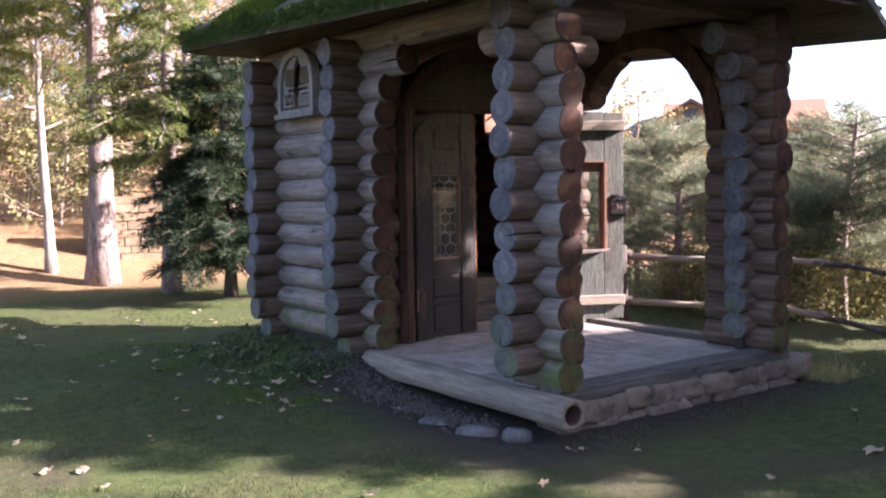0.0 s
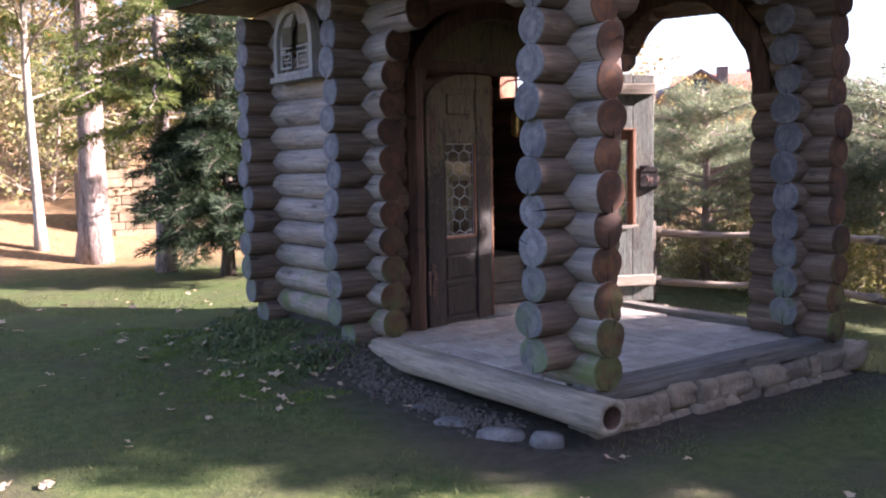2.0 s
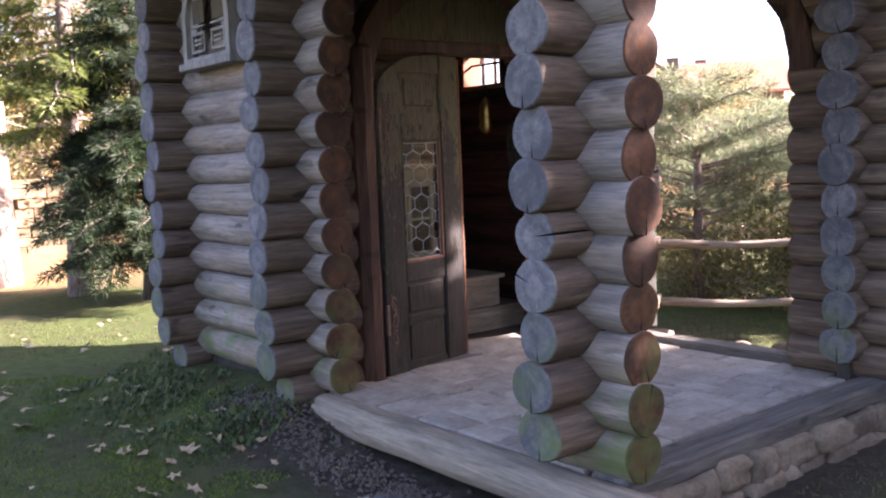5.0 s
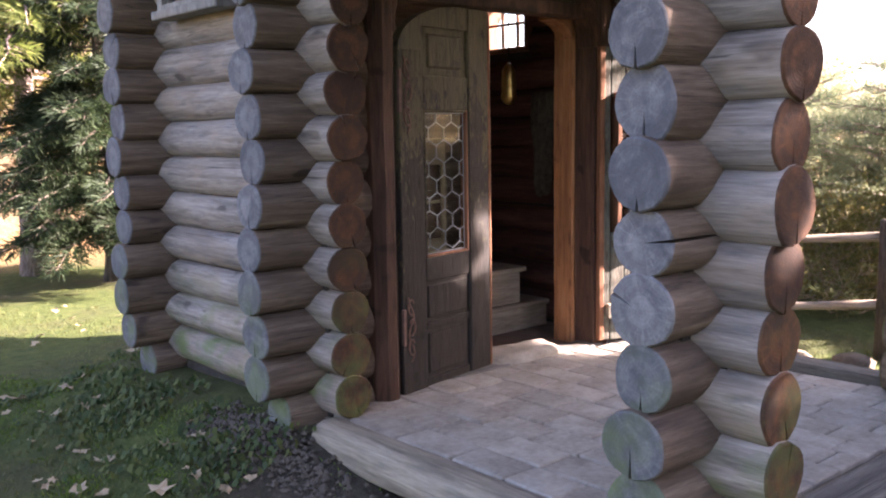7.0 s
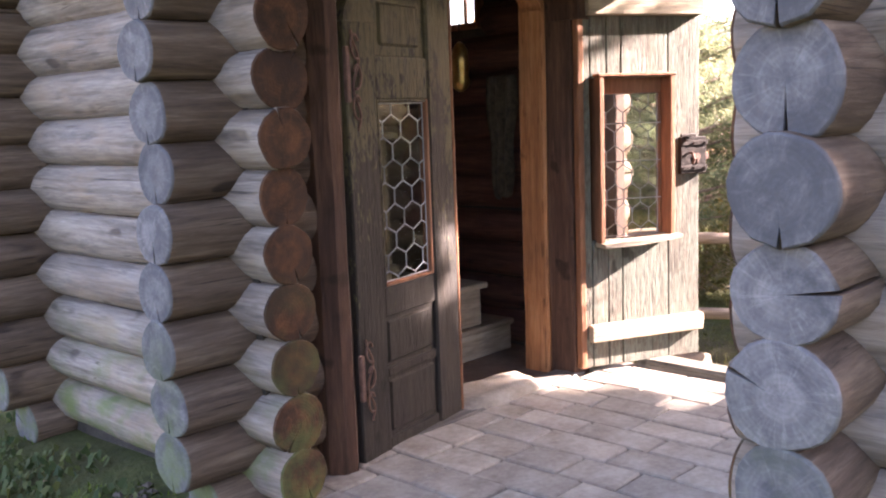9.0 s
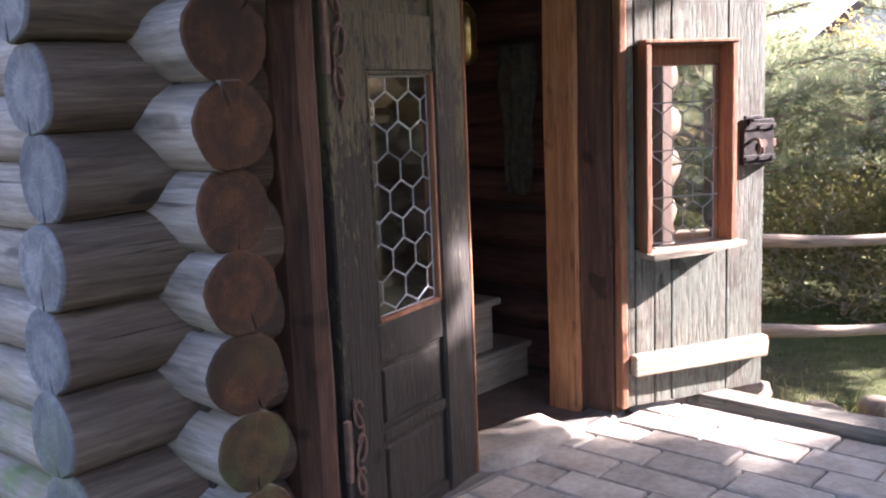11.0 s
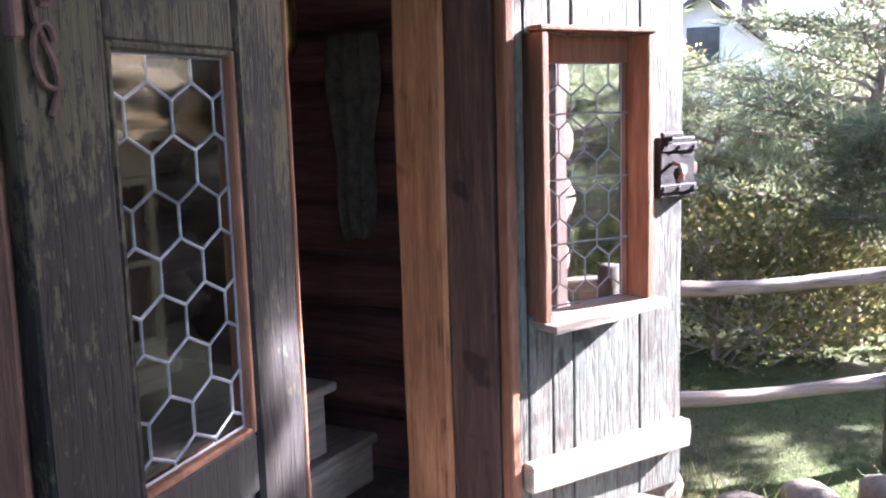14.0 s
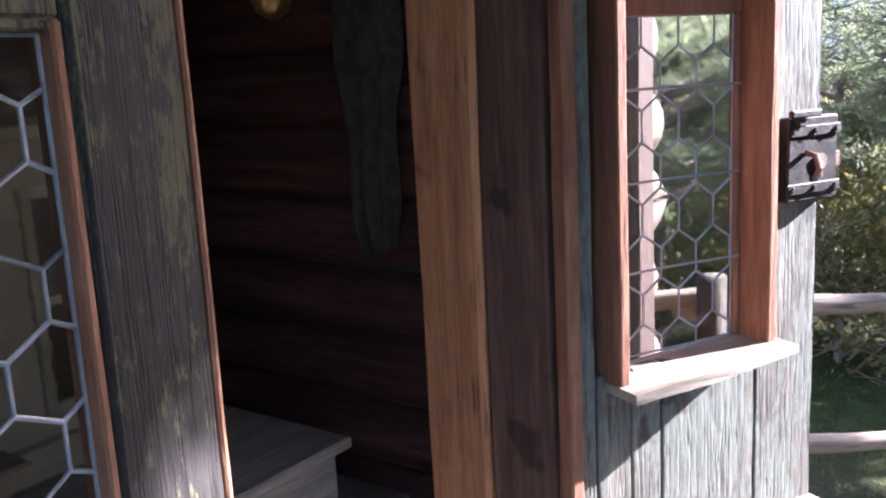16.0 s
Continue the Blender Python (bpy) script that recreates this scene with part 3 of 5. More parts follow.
# ---- roof ----
def roof():
    r = thing("mossy_roof", 5.5, 6.8, 2.7, "low hipped roof thickly grown with bright green moss", "roof", kind="structure")
    x0, x1, y0, y1 = 3.52, 7.58, 4.12, 9.45
    ez = lambda y: 2.66 + 0.26 * (y - y0) / (y1 - y0)
    rx, ra, rb, rz = 5.5, 6.1, 7.8, 4.35
    rnd = random.Random(3)

    def top(x, y):
        t = min((x - x0) / (rx - x0), (x1 - x) / (x1 - rx), (y1 - y) / (y1 - rb))
        t = max(0.0, min(1.0, t))
        return ez(y) + 0.17 + (rz - ez(y) - 0.17) * t

    nx, ny = 46, 60
    verts, faces = [], []
    for j in range(ny + 1):
        for i in range(nx + 1):
            x, y = x0 + (x1 - x0) * i / nx, y0 + (y1 - y0) * j / ny
            edge = min(i, nx - i, j, ny - j)
            wob = 0.05 * noise.noise(Vector((x * 3, y * 3, 0)))
            drop = 0.07 if edge == 0 else 0.0
            verts.append((x - 5.5 + wob * (edge == 0), y - 6.8 + wob * (edge == 0), top(x, y) - drop + 0.06 * noise.noise(Vector((x * 2, y * 2, 5))) - 2.7))
    top_n = len(verts)
    for j in range(ny + 1):
        for i in range(nx + 1):
            x, y = x0 + (x1 - x0) * i / nx, y0 + (y1 - y0) * j / ny
            verts.append((x - 5.5, y - 6.8, top(x, y) - 0.17 - 2.7))
    w = nx + 1
    for j in range(ny):
        for i in range(nx):
            q = (j * w + i, j * w + i + 1, (j + 1) * w + i + 1, (j + 1) * w + i)
            faces.append(q)
            faces.append(tuple(top_n + k for k in q[::-1]))
    rim = [i for i in range(w)] + [j * w + nx for j in range(1, ny + 1)] + [ny * w + i for i in range(nx - 1, -1, -1)] + [j * w for j in range(ny - 1, 0, -1)]
    for a, b in zip(rim, rim[1:] + rim[:1]):
        faces.append((a, top_n + a, top_n + b, b))
    piece("roof_deck", mesh("roof_deck", verts, faces, EAVE, smooth=False), r)
    # moss tufts
    tv, tf = [], []
    for k in range(26000):
        x, y = rnd.uniform(x0, x1), rnd.uniform(y0, y1)
        if rnd.random() < 0.55:
            x = x0 + abs(rnd.gauss(0, 0.55))
        if x > x1 or noise.noise(Vector((x * 1.6, y * 1.6, 9))) < -0.22:
            continue
        z = top(x, y) + 0.06 * noise.noise(Vector((x * 2, y * 2, 5)))
        a, h = rnd.uniform(0, 6.28), rnd.uniform(0.02, 0.075)
        d = Vector((math.cos(a), math.sin(a), 0)) * 0.014
        lean = Vector((-0.05 if x < rx else 0.05, -0.02, -0.015)) + Vector((rnd.uniform(-1, 1), rnd.uniform(-1, 1), 0)) * 0.02
        p = Vector((x - 5.5, y - 6.8, z - 2.7 - 0.01))
        n = len(tv)
        tv += [p - d, p + d, p + lean + Vector((0, 0, h))]
        tf.append((n, n + 1, n + 2))
    for k in range(9000):
        y = rnd.uniform(y0, y1)
        x = x0 + rnd.gauss(0.0, 0.012)
        z = top(x0, y) - rnd.uniform(0.0, 0.15) + 0.02 * noise.noise(Vector((y * 4, 0, 1)))
        p = Vector((x - 5.5, y - 6.8, z - 2.7 + 0.03))
        d = Vector((0, 0.016, 0))
        n = len(tv)
        tv += [p - d, p + d, p + Vector((rnd.uniform(-0.06, -0.015), rnd.gauss(0, 0.012), rnd.uniform(-0.075, 0.02)))]
        tf.append((n, n + 1, n + 2))
    tagged(piece("moss", mesh("moss", tv, tf, MOSS), r, label="bright green shaggy moss"), kind="stuff")

    part("gable", prism([(-1.35, 0.12), (1.45, 0.12), (1.4, 0.35), (0.0, 1.45), (-1.3, 0.35)], -1.98, -1.86), BROWN_LOG, r)


roof()


# ---- porch floor pieces ----
def pavers():
    rnd = random.Random(11)
    x, row = 4.285, 0
    while x < 6.7:
        w = rnd.choice((0.19, 0.21, 0.22))
        w = min(w, 6.74 - x)
        y = 4.86 - rnd.uniform(0, 0.2)
        while y < 7.04:
            L = rnd.uniform(0.27, 0.42)
            a, b = max(y, 4.86), min(y + L, 7.06)
            if b - a > 0.06:
                bm = bmesh.new()
                block(bm, -w / 2 + 0.005, w / 2 - 0.005, -(b - a) / 2 + 0.005, (b - a) / 2 - 0.005, 0, 0.03, 0.007)
                for v in bm.verts:
                    v.co += noise.noise_vector(v.co * 9 + Vector((x * 7, y * 7, 0))) * 0.006
                part("paver", bm, PAVER, floor, at=pose(x + w / 2, (a + b) / 2, 0.048 + rnd.uniform(-0.004, 0.004), rnd.uniform(-1, 1), rnd.uniform(-1, 1), rnd.uniform(-0.8, 0.8)))
            y += L
        x += w
        row += 1


pavers()


def beams():
    b = thing("sill_log", 4.215, 4.4, -0.02, "weathered half-round sill log with a hollow end along the porch", "beam", kind="structure")
    verts, faces, sides = [], [], 20
    for i in range(16):
        y = 2.53 * i / 15
        for rr in (1.0,):
            for j in range(sides):
                t = 2 * math.pi * j / sides
                s = 0.1 * (1 + 0.06 * noise.noise(Vector((y * 2, math.cos(t), math.sin(t)))))
                verts.append((s * 1.12 * math.copysign(abs(math.cos(t)) ** 0.85, math.cos(t)), y, min(s * math.copysign(abs(math.sin(t)) ** 0.85, math.sin(t)) * 1.05, 0.1)))
    for i in range(15):
        for j in range(sides):
            q = (j + 1) % sides
            faces.append((i * sides + j, (i + 1) * sides + j, (i + 1) * sides + q, i * sides + q))
    n = len(verts)
    # hollow near end: a lip, then a cup
    for s, y in ((0.78, 0.004), (0.62, 0.16), (0.0, 0.2)):
        for j in range(sides):
            t = 2 * math.pi * j / sides
            verts.append((0.088 * s * 1.08 * math.cos(t), y, min(0.088 * s * math.sin(t), 0.07) - 0.004))
    for a, c in ((0, n), (n, n + sides), (n + sides, n + 2 * sides)):
        for j in range(sides):
            q = (j + 1) % sides
            faces.append((a + j, a + q, c + q, c + j))
    faces.append(tuple(15 * sides + j for j in range(sides)))
    # shade inside the hollow is put into its colour with dark post wood
    cup = [1 if 15 * sides + sides <= i < len(faces) - 1 else 0 for i in range(len(faces))]
    piece("sill", mesh("sill", verts, faces, [SILL, POST], cup, smooth=True), b)
    f = thing("front_sill_beam", 5.5, 4.72, 0.02, "dark weathered sill beam on a rubble stone base", "beam", kind="structure")
    part("beam", box(-1.22, 1.45, -0.10, 0.1, -0.045, 0.075, 0.018, 0.012, 3, 3), BEAM_X, f)
    e = thing("side_sill_beam", 6.86, 5.9, 0.03, "weathered raised sill beam at the porch edge", "beam", kind="structure")
    part("beam", box(-0.09, 0.09, -0.98, 1.0, -0.2, 0.085, 0.018, 0.012, 5, 3), BEAM, e)


beams()


def rock(rnd, sx, sy, sz, sub=2, blocky=0.62):
    bm = bmesh.new()
    bmesh.ops.create_icosphere(bm, subdivisions=sub, radius=1.0)
    o = Vector((rnd.uniform(0, 99), rnd.uniform(0, 99), 0))
    for v in bm.verts:
        c = v.co
        f = max(abs(c.x), abs(c.y), abs(c.z))
        c = c.lerp(c / f, blocky) * (1 + 0.2 * noise.noise(c * 1.7 + o))
        v.co = Vector((c.x * sx * 0.5, c.y * sy * 0.5, c.z * sz * 0.5))
    return bm


def stone_base():
    s = tagged(new("stone_base"), "low rubble base of tan field stones under the porch", "stone wall", kind="structure")
    part("mortar_bed", box(4.3, 6.95, 4.70, 4.86, -0.4, -0.03, 0), MORTAR, s)
    part("mortar_bed", box(6.78, 6.93, 4.8, 7.0, -0.4, -0.12, 0), MORTAR, s)
    rnd = random.Random(21)
    for z, h in ((-0.25, 0.19), (-0.085, 0.16)):
        x = 4.28 + rnd.uniform(0, 0.1)
        while x < 6.95:
            w = rnd.uniform(0.14, 0.42)
            part("stone", rock(rnd, w * 1.06, 0.2, h * rnd.uniform(0.95, 1.15), 3, 0.86), STONE, s, at=pose(x + w / 2, 4.68 + rnd.uniform(-0.02, 0.02), z + rnd.uniform(-0.02, 0.02), 0, rnd.uniform(-8, 8), rnd.uniform(-6, 6)), smooth=True)
            x += w
    y = 4.9
    while y < 7.0:
        w = rnd.uniform(0.18, 0.34)
        part("stone", rock(rnd, 0.2, w, 0.2, 3, 0.85), STONE, s, at=pose(6.95, y + w / 2, -0.16, 0, 0, rnd.uniform(-5, 5)), smooth=True)
        y += w
    # loose stones
    for x, y, z, a, b, c in ((3.98, 4.7, -0.2, 0.14, 0.2, 0.12), (3.86, 4.98, -0.215, 0.2, 0.3, 0.12), (3.8, 5.4, -0.23, 0.18, 0.26, 0.11), (3.84, 5.8, -0.235, 0.16, 0.3, 0.1),
                             (7.22, 4.85, -0.14, 0.3, 0.34, 0.16), (7.5, 5.1, -0.17, 0.34, 0.26, 0.14), (7.42, 6.5, -0.12, 0.26, 0.2, 0.14), (7.7, 6.3, -0.14, 0.24, 0.18, 0.14), (7.9, 6.0, -0.15, 0.3, 0.2, 0.15), (7.35, 6.85, -0.05, 0.2, 0.24, 0.14)):
        t = part("field_stone", rock(rnd, a, b, c), GREY_STONE if x < 4.2 else STONE, None, at=pose(x, y, z + 0.01, 0, 0, rnd.uniform(0, 90)), smooth=True)
        tagged(t, "rough field stone bedded in the ground by the porch", "stone", "field stones by the porch")


stone_base()


# ---- leaded glass ----
def clip(poly, x0, x1, z0, z1):
    for ax, lim, sign in ((0, x0, 1), (0, x1, -1), (1, z0, 1), (1, z1, -1)):
        out = []
        for p, q in zip(poly, poly[1:] + poly[:1]):
            a, b = (p[ax] - lim) * sign, (q[ax] - lim) * sign
            if a >= 0:
                out.append(p)
            if (a >= 0) != (b >= 0):
                t = a / (a - b)
                out.append((p[0] + (q[0] - p[0]) * t, p[1] + (q[1] - p[1]) * t))
        poly = out
        if not poly:
            return poly
    return poly


def leaded(parent, x0, x1, z0, z1, y, wide, tall, ox=0.0, oz=0.0, bar=0.0038):
    """Hexagon panes held by lead, pane by pane, filling x0..x1, z0..z1."""
    bars = bmesh.new()
    done = set()
    rowh = tall * 0.75
    rows = int((z1 - z0) / rowh) + 3
    cols = int((x1 - x0) / wide) + 3
    rnd = random.Random(int(wide * 1e4))
    for j in range(-1, rows):
        for i in range(-1, cols):
            cx = x0 + ox + (i + (0.5 if j % 2 else 0.0)) * wide
            cz = z0 + oz + j * rowh
            hexa = [(cx, cz + tall / 2), (cx - wide / 2, cz + tall / 4), (cx - wide / 2, cz - tall / 4), (cx, cz - tall / 2), (cx + wide / 2, cz - tall / 4), (cx + wide / 2, cz + tall / 4)]
            poly = clip(hexa, x0, x1, z0, z1)
            if len(poly) < 3:
                continue
            area = abs(sum(p[0] * q[1] - q[0] * p[1] for p, q in zip(poly, poly[1:] + poly[:1]))) / 2
            if area > 2e-4:
                mx, mz = sum(p[0] for p in poly) / len(poly), sum(p[1] for p in poly) / len(poly)
                bm = prism([(p[0] - mx, p[1] - mz) for p in poly], -0.0015, 0.0015)
                o = part("pane", bm, GLASS, parent, at=pose(mx, y, mz, rnd.uniform(-1.2, 1.2), 0, rnd.uniform(-1.2, 1.2)))
                o.visible_shadow = False
            for p, q in zip(poly, poly[1:] + poly[:1]):
                key = tuple(sorted(((round(p[0], 3), round(p[1], 3)), (round(q[0], 3), round(q[1], 3)))))
                if key in done or math.hypot(p[0] - q[0], p[1] - q[1]) < 0.004:
                    continue
                done.add(key)
                tube(bars, [(p[0], y, p[1]), (q[0], y, q[1])], bar, 6)
    part("lead_came", bars, LEAD, parent, "grey lead strips in a honeycomb")


def scroll(bm, pts, r=0.006):
    tube(bm, [(x, y, z) for x, y, z in pts], r, 6)


# ---- doorway ----
def doorway():
    f = tagged(new("door_frame"), "dark old timber frame of the arched doorway", "door frame", kind="structure")
    part("post", box(4.575, 4.735, 6.96, 7.14, -0.02, 2.25, 0.05, 0.010, 1, 6), POST, f, "rounded reddish dark post")
    # right post, broad, with a rebate
    part("post", box(6.385, 6.62, 7.222, 7.40, 0.0, 2.3, 0.012, 0.008, 2, 6), POST_WARM, f, "warm reddish brown post")
    part("stop", box(6.402, 6.60, 7.055, 7.22, 0.0, 2.3, 0.006, 0.005, 4, 6), POST, f, "dark front board of the post")
    n = 20
    cx, spring = 5.56, 2.02
    outer = [(cx + 0.98 * math.cos(a), spring + 0.78 * math.sin(a)) for a in (math.pi * i / n for i in range(n + 1))]
    inner = [(cx + 0.83 * math.cos(a), spring + 0.64 * math.sin(a)) for a in (math.pi * (n - i) / n for i in range(n + 1))]
    part("arch", prism(outer + inner, 6.99, 7.2), POST, f)
    tym = [(cx + 0.84 * math.cos(a), spring + 0.65 * math.sin(a)) for a in (math.pi * (0.09 + 0.82 * i / n) for i in range(n + 1))]
    part("tympanum", prism(tym, 7.13, 7.17), OLIVE, f, "faded olive boards above the door leaves")
    part("lintel", box(4.74, 6.42, 7.09, 7.21, 2.2, 2.29, 0.01, 0.006, 8, 8), POST, f)
    brk = [(6.42, 1.98), (6.42, 2.22), (6.2, 2.22)] + [(6.2 + 0.2 * math.sin(a), 2.02 + 0.18 * math.cos(a)) for a in (math.pi / 2 * i / 6 for i in range(7))]
    part("bracket", prism(brk, 7.225, 7.36), POST_WARM, f)
    # dark board added to leave only a narrow lit strip of log ends
    part("corner_board", box(6.625, 6.855, 7.0, 7.045, 0.05, 2.3, 0.005, 0.004, 5, 6), POST, f, "added dark board that narrows the sunlit strip of log ends")
    part("threshold_stone", rock(random.Random(8), 0.62, 0.36, 0.17, 3, 0.55), PAVER, f, "worn rounded threshold stone", at=pose(5.83, 7.2, 0.05, 0, 0, -4), smooth=True)
    part("threshold", box(4.6, 6.5, 7.05, 7.2, 0.0, 0.085, 0.012, 0.008, 9, 8), BEAM_X, f)


doorway()


def left_leaf():
    d = thing("door_1", 4.745, 6.985, 0.075, "half of an old arched double door, worn olive paint, leaded glass, standing ajar", "door", kind="structure", rz=10.5)
    W, H, T = 0.80, 2.12, 0.05
    # stiles and rails
    part("stile", box(0.0, 0.205, 0, T, 0, 1.86, 0.006, 0.004, 1, 8), OLIVE, d)
    part("stile", box(0.60, W, -0.004, T + 0.004, 0, H, 0.010, 0.004, 2, 8), OLIVE, d)
    # added strip whose reddish colour stands in for sun on the leaf's edge
    part("edge_strip", box(W - 0.002, W + 0.012, -0.006, T + 0.006, 0.0, H - 0.02, 0.004, 0.003, 7, 10), BOX_WOOD, d, "reddish edge of the leaf, sunlit orange put into its colour")
    part("rail", box(0.205, 0.60, 0.004, T - 0.004, 0.0, 0.055, 0.005), OLIVE, d)
    part("rail", box(0.205, 0.60, 0.004, T - 0.004, 0.33, 0.372, 0.005), OLIVE, d)
    part("rail", box(0.205, 0.60, 0.004, T - 0.004, 0.60, 0.735, 0.005), OLIVE, d)
    part("rail", box(0.205, 0.60, 0.004, T - 0.004, 1.545, 1.73, 0.005), OLIVE, d)
    arc = [(0.205, 1.99), (0.60, 1.99), (0.60, H)] + [(0.60 - 0.60 * math.sin(a), 1.86 + 0.26 * math.cos(a)) for a in (math.pi / 2 * i / 10 for i in range(1, 11))] + [(0.205, 1.86)]
    part("top_rail", prism(arc, 0.0, T), OLIVE, d)
    for z0, z1 in ((0.055, 0.33), (0.372, 0.60), (1.73, 1.99)):
        bm = bmesh.new()
        block(bm, 0.2, 0.605, 0.018, T - 0.018, z0 - 0.004, z1 + 0.004, 0)
        if z0 > 1:
            block(bm, 0.25, 0.56, 0.006, 0.03, z0 + 0.04, z1 - 0.035, 0.012)
        else:
            block(bm, 0.225, 0.58, 0.008, 0.03, z0 + 0.02, z1 - 0.02, 0.008)
        part("panel", bm, OLIVE, d)
    # glass opening with a slim reddish rim
    rim = part("glass_frame", box(0.205, 0.222, 0.002, T, 0.735, 1.545, 0.004), OLIVE, d, "slim worn rim round the glass")
    part("side", box(0.583, 0.60, 0.002, T, 0.735, 1.545, 0.004), BOX_WOOD, rim)
    part("side", box(0.222, 0.583, 0.002, T, 0.735, 0.75, 0.004), BOX_WOOD, rim)
    part("side", box(0.222, 0.583, 0.002, T, 1.53, 1.545, 0.004), OLIVE, rim)
    leaded(d, 0.224, 0.581, 0.752, 1.528, 0.026, 0.137, 0.130, 0.113, 0.077)
    # iron scroll hinges
    for z0, s in ((0.18, 1.0), (1.42, 1.12)):
        bm = bmesh.new()
        for k in range(3):
            zc = z0 + 0.09 * s + 0.11 * s * k
            sg = 1 if k % 2 else -1
            pts = []
            for i in range(15):
                a = -1.9 + 4.6 * i / 14
                r = 0.036 * s * (1 - 0.035 * i)
                pts.append((0.065 + sg * r * math.cos(a) * 0.9, -0.006, zc + r * 1.5 * math.sin(a)))
            scroll(bm, pts, 0.0055)
        pts = [(0.06 + 0.022 * math.sin(i * 0.8), -0.006, z0 + 0.36 * s * i / 14) for i in range(15)]
        scroll(bm, pts, 0.0055)
        block(bm, -0.012, 0.012, -0.018, 0.004, z0 + 0.10 * s, z0 + 0.30 * s, 0.004)
        part("hinge", bm, RUST, d, "rusty wrought iron scroll hinge")
    return d


left_leaf()


def right_leaf():
    d = thing("door_2", 6.434, 7.014, 0.11, "plank door leaf swung wide open, worn grey-green paint, leaded window box", "door", kind="structure", rz=-27.0)
    W, H, T = 0.758, 2.12, 0.035
    x, k = 0.0, 0
    for w in (0.06, 0.10, 0.09, 0.30, 0.208):
        lo, hi = x + 0.003, x + w - 0.003
        # planks stop at the window
        if hi < 0.085 or lo > 0.54:
            part("plank", box(lo, hi, 0, T + 0.004 * (k % 2), 0.0, H - 0.01 * (k % 3), 0.004, 0.003, k, 10), GREEN_GREY, d)
        else:
            part("plank", box(lo, hi, 0, T + 0.004 * (k % 2), 0.0, 0.715, 0.004, 0.003, k, 6), GREEN_GREY, d)
            part("plank", box(lo, hi, 0, T + 0.004 * (k % 2), 1.60, H - 0.01 * (k % 3), 0.004, 0.003, k + 9, 4), GREEN_GREY, d)
        x += w
        k += 1
    part("edge_strip", box(-0.026, 0.010, -0.022, T, 0.0, H, 0.006, 0.004, 6, 10), BOX_WOOD, d, "reddish strip along the hinge edge")
    for z in (0.15, 1.93):
        bm = prism([(0.03, z), (0.755, z), (0.762, z + 0.06), (0.755, z + 0.10), (0.03, z + 0.095)], -0.05, 0.0)
        bmesh.ops.bevel(bm, geom=list(bm.edges), offset=0.006, segments=1, affect="EDGES")
        part("batten", bm, PALE_WOOD, d, "sun-bleached pale batten")
    # window box standing proud
    b = part("window_box", box(0.085, 0.112, -0.058, 0.066, 0.70, 1.605, 0.004, 0.002, 1, 4), BOX_WOOD, d, "reddish wooden window box")
    part("side", box(0.53, 0.558, -0.058, 0.066, 0.72, 1.605, 0.004, 0.002, 2, 4), BOX_WOOD, b)
    part("top", box(0.078, 0.565, -0.062, 0.066, 1.605, 1.622, 0.004), BOX_WOOD, b)
    sill = prism([(0.08, 0.682), (0.32, 0.688), (0.57, 0.71), (0.57, 0.728), (0.32, 0.716), (0.08, 0.705)], -0.118, 0.066)
    part("sill", sill, PALE_WOOD, b, "sun-bleached pale sill")
    part("inner_rail", box(0.112, 0.53, 0.036, 0.066, 1.515, 1.605, 0.004), BOX_WOOD, b)
    part("inner_rail", box(0.512, 0.53, 0.036, 0.066, 0.725, 1.515, 0.004), BOX_WOOD, b)
    part("inner_rail", box(0.112, 0.128, 0.036, 0.066, 0.725, 1.515, 0.004), BOX_WOOD, b)
    leaded(d, 0.129, 0.511, 0.727, 1.514, 0.05, 0.108, 0.144, bar=0.0032)
    for z in (0.93, 1.14, 1.35):
        bm = bmesh.new()
        tube(bm, [(0.115, 0.037, z), (0.3, 0.034, z + 0.004), (0.525, 0.037, z)], 0.0035, 6)
        part("saddle_bar", bm, LEAD, d)
    # lock: a thin riveted case with straps, a bolt and a lift latch
    lock = part("lock_case", box(0.612, 0.782, -0.034, -0.001, 1.055, 1.262, 0.004, 0.002, 4, 3), IRON, d, "heavy dark wrought iron box lock")
    for z in (1.075, 1.215):
        bm = bmesh.new()
        block(bm, 0.606, 0.786, -0.040, -0.034, z, z + 0.026, 0.002)
        for x in (0.622, 0.695, 0.768):
            tube(bm, [(x, -0.040, z + 0.013), (x, -0.046, z + 0.013)], [0.008, 0.005], 8)
        part("strap", bm, IRON, lock)
    bm = bmesh.new()
    block(bm, 0.60, 0.70, -0.058, -0.040, 1.262, 1.28, 0.004)
    block(bm, 0.63, 0.655, -0.05, -0.02, 1.24, 1.268, 0.003)
    part("latch", bm, IRON, lock)
    bm = bmesh.new()
    tube(bm, [(0.67, -0.036, 1.175), (0.67, -0.066, 1.17), (0.674, -0.074, 1.14), (0.668, -0.066, 1.112)], 0.008, 8)
    tube(bm, [(0.72, -0.03, 1.15), (0.72, -0.040, 1.15)], 0.02, 12)
    block(bm, 0.716, 0.724, -0.041, -0.03, 1.11, 1.15, 0.001)
    part("ring_handle", bm, RUST, lock, "worn iron handle")
    bm = bmesh.new()
    block(bm, 0.772, 0.80, -0.028, -0.010, 1.13, 1.17, 0.003)
    part("bolt", bm, RUST, lock)
    return d


right_leaf()


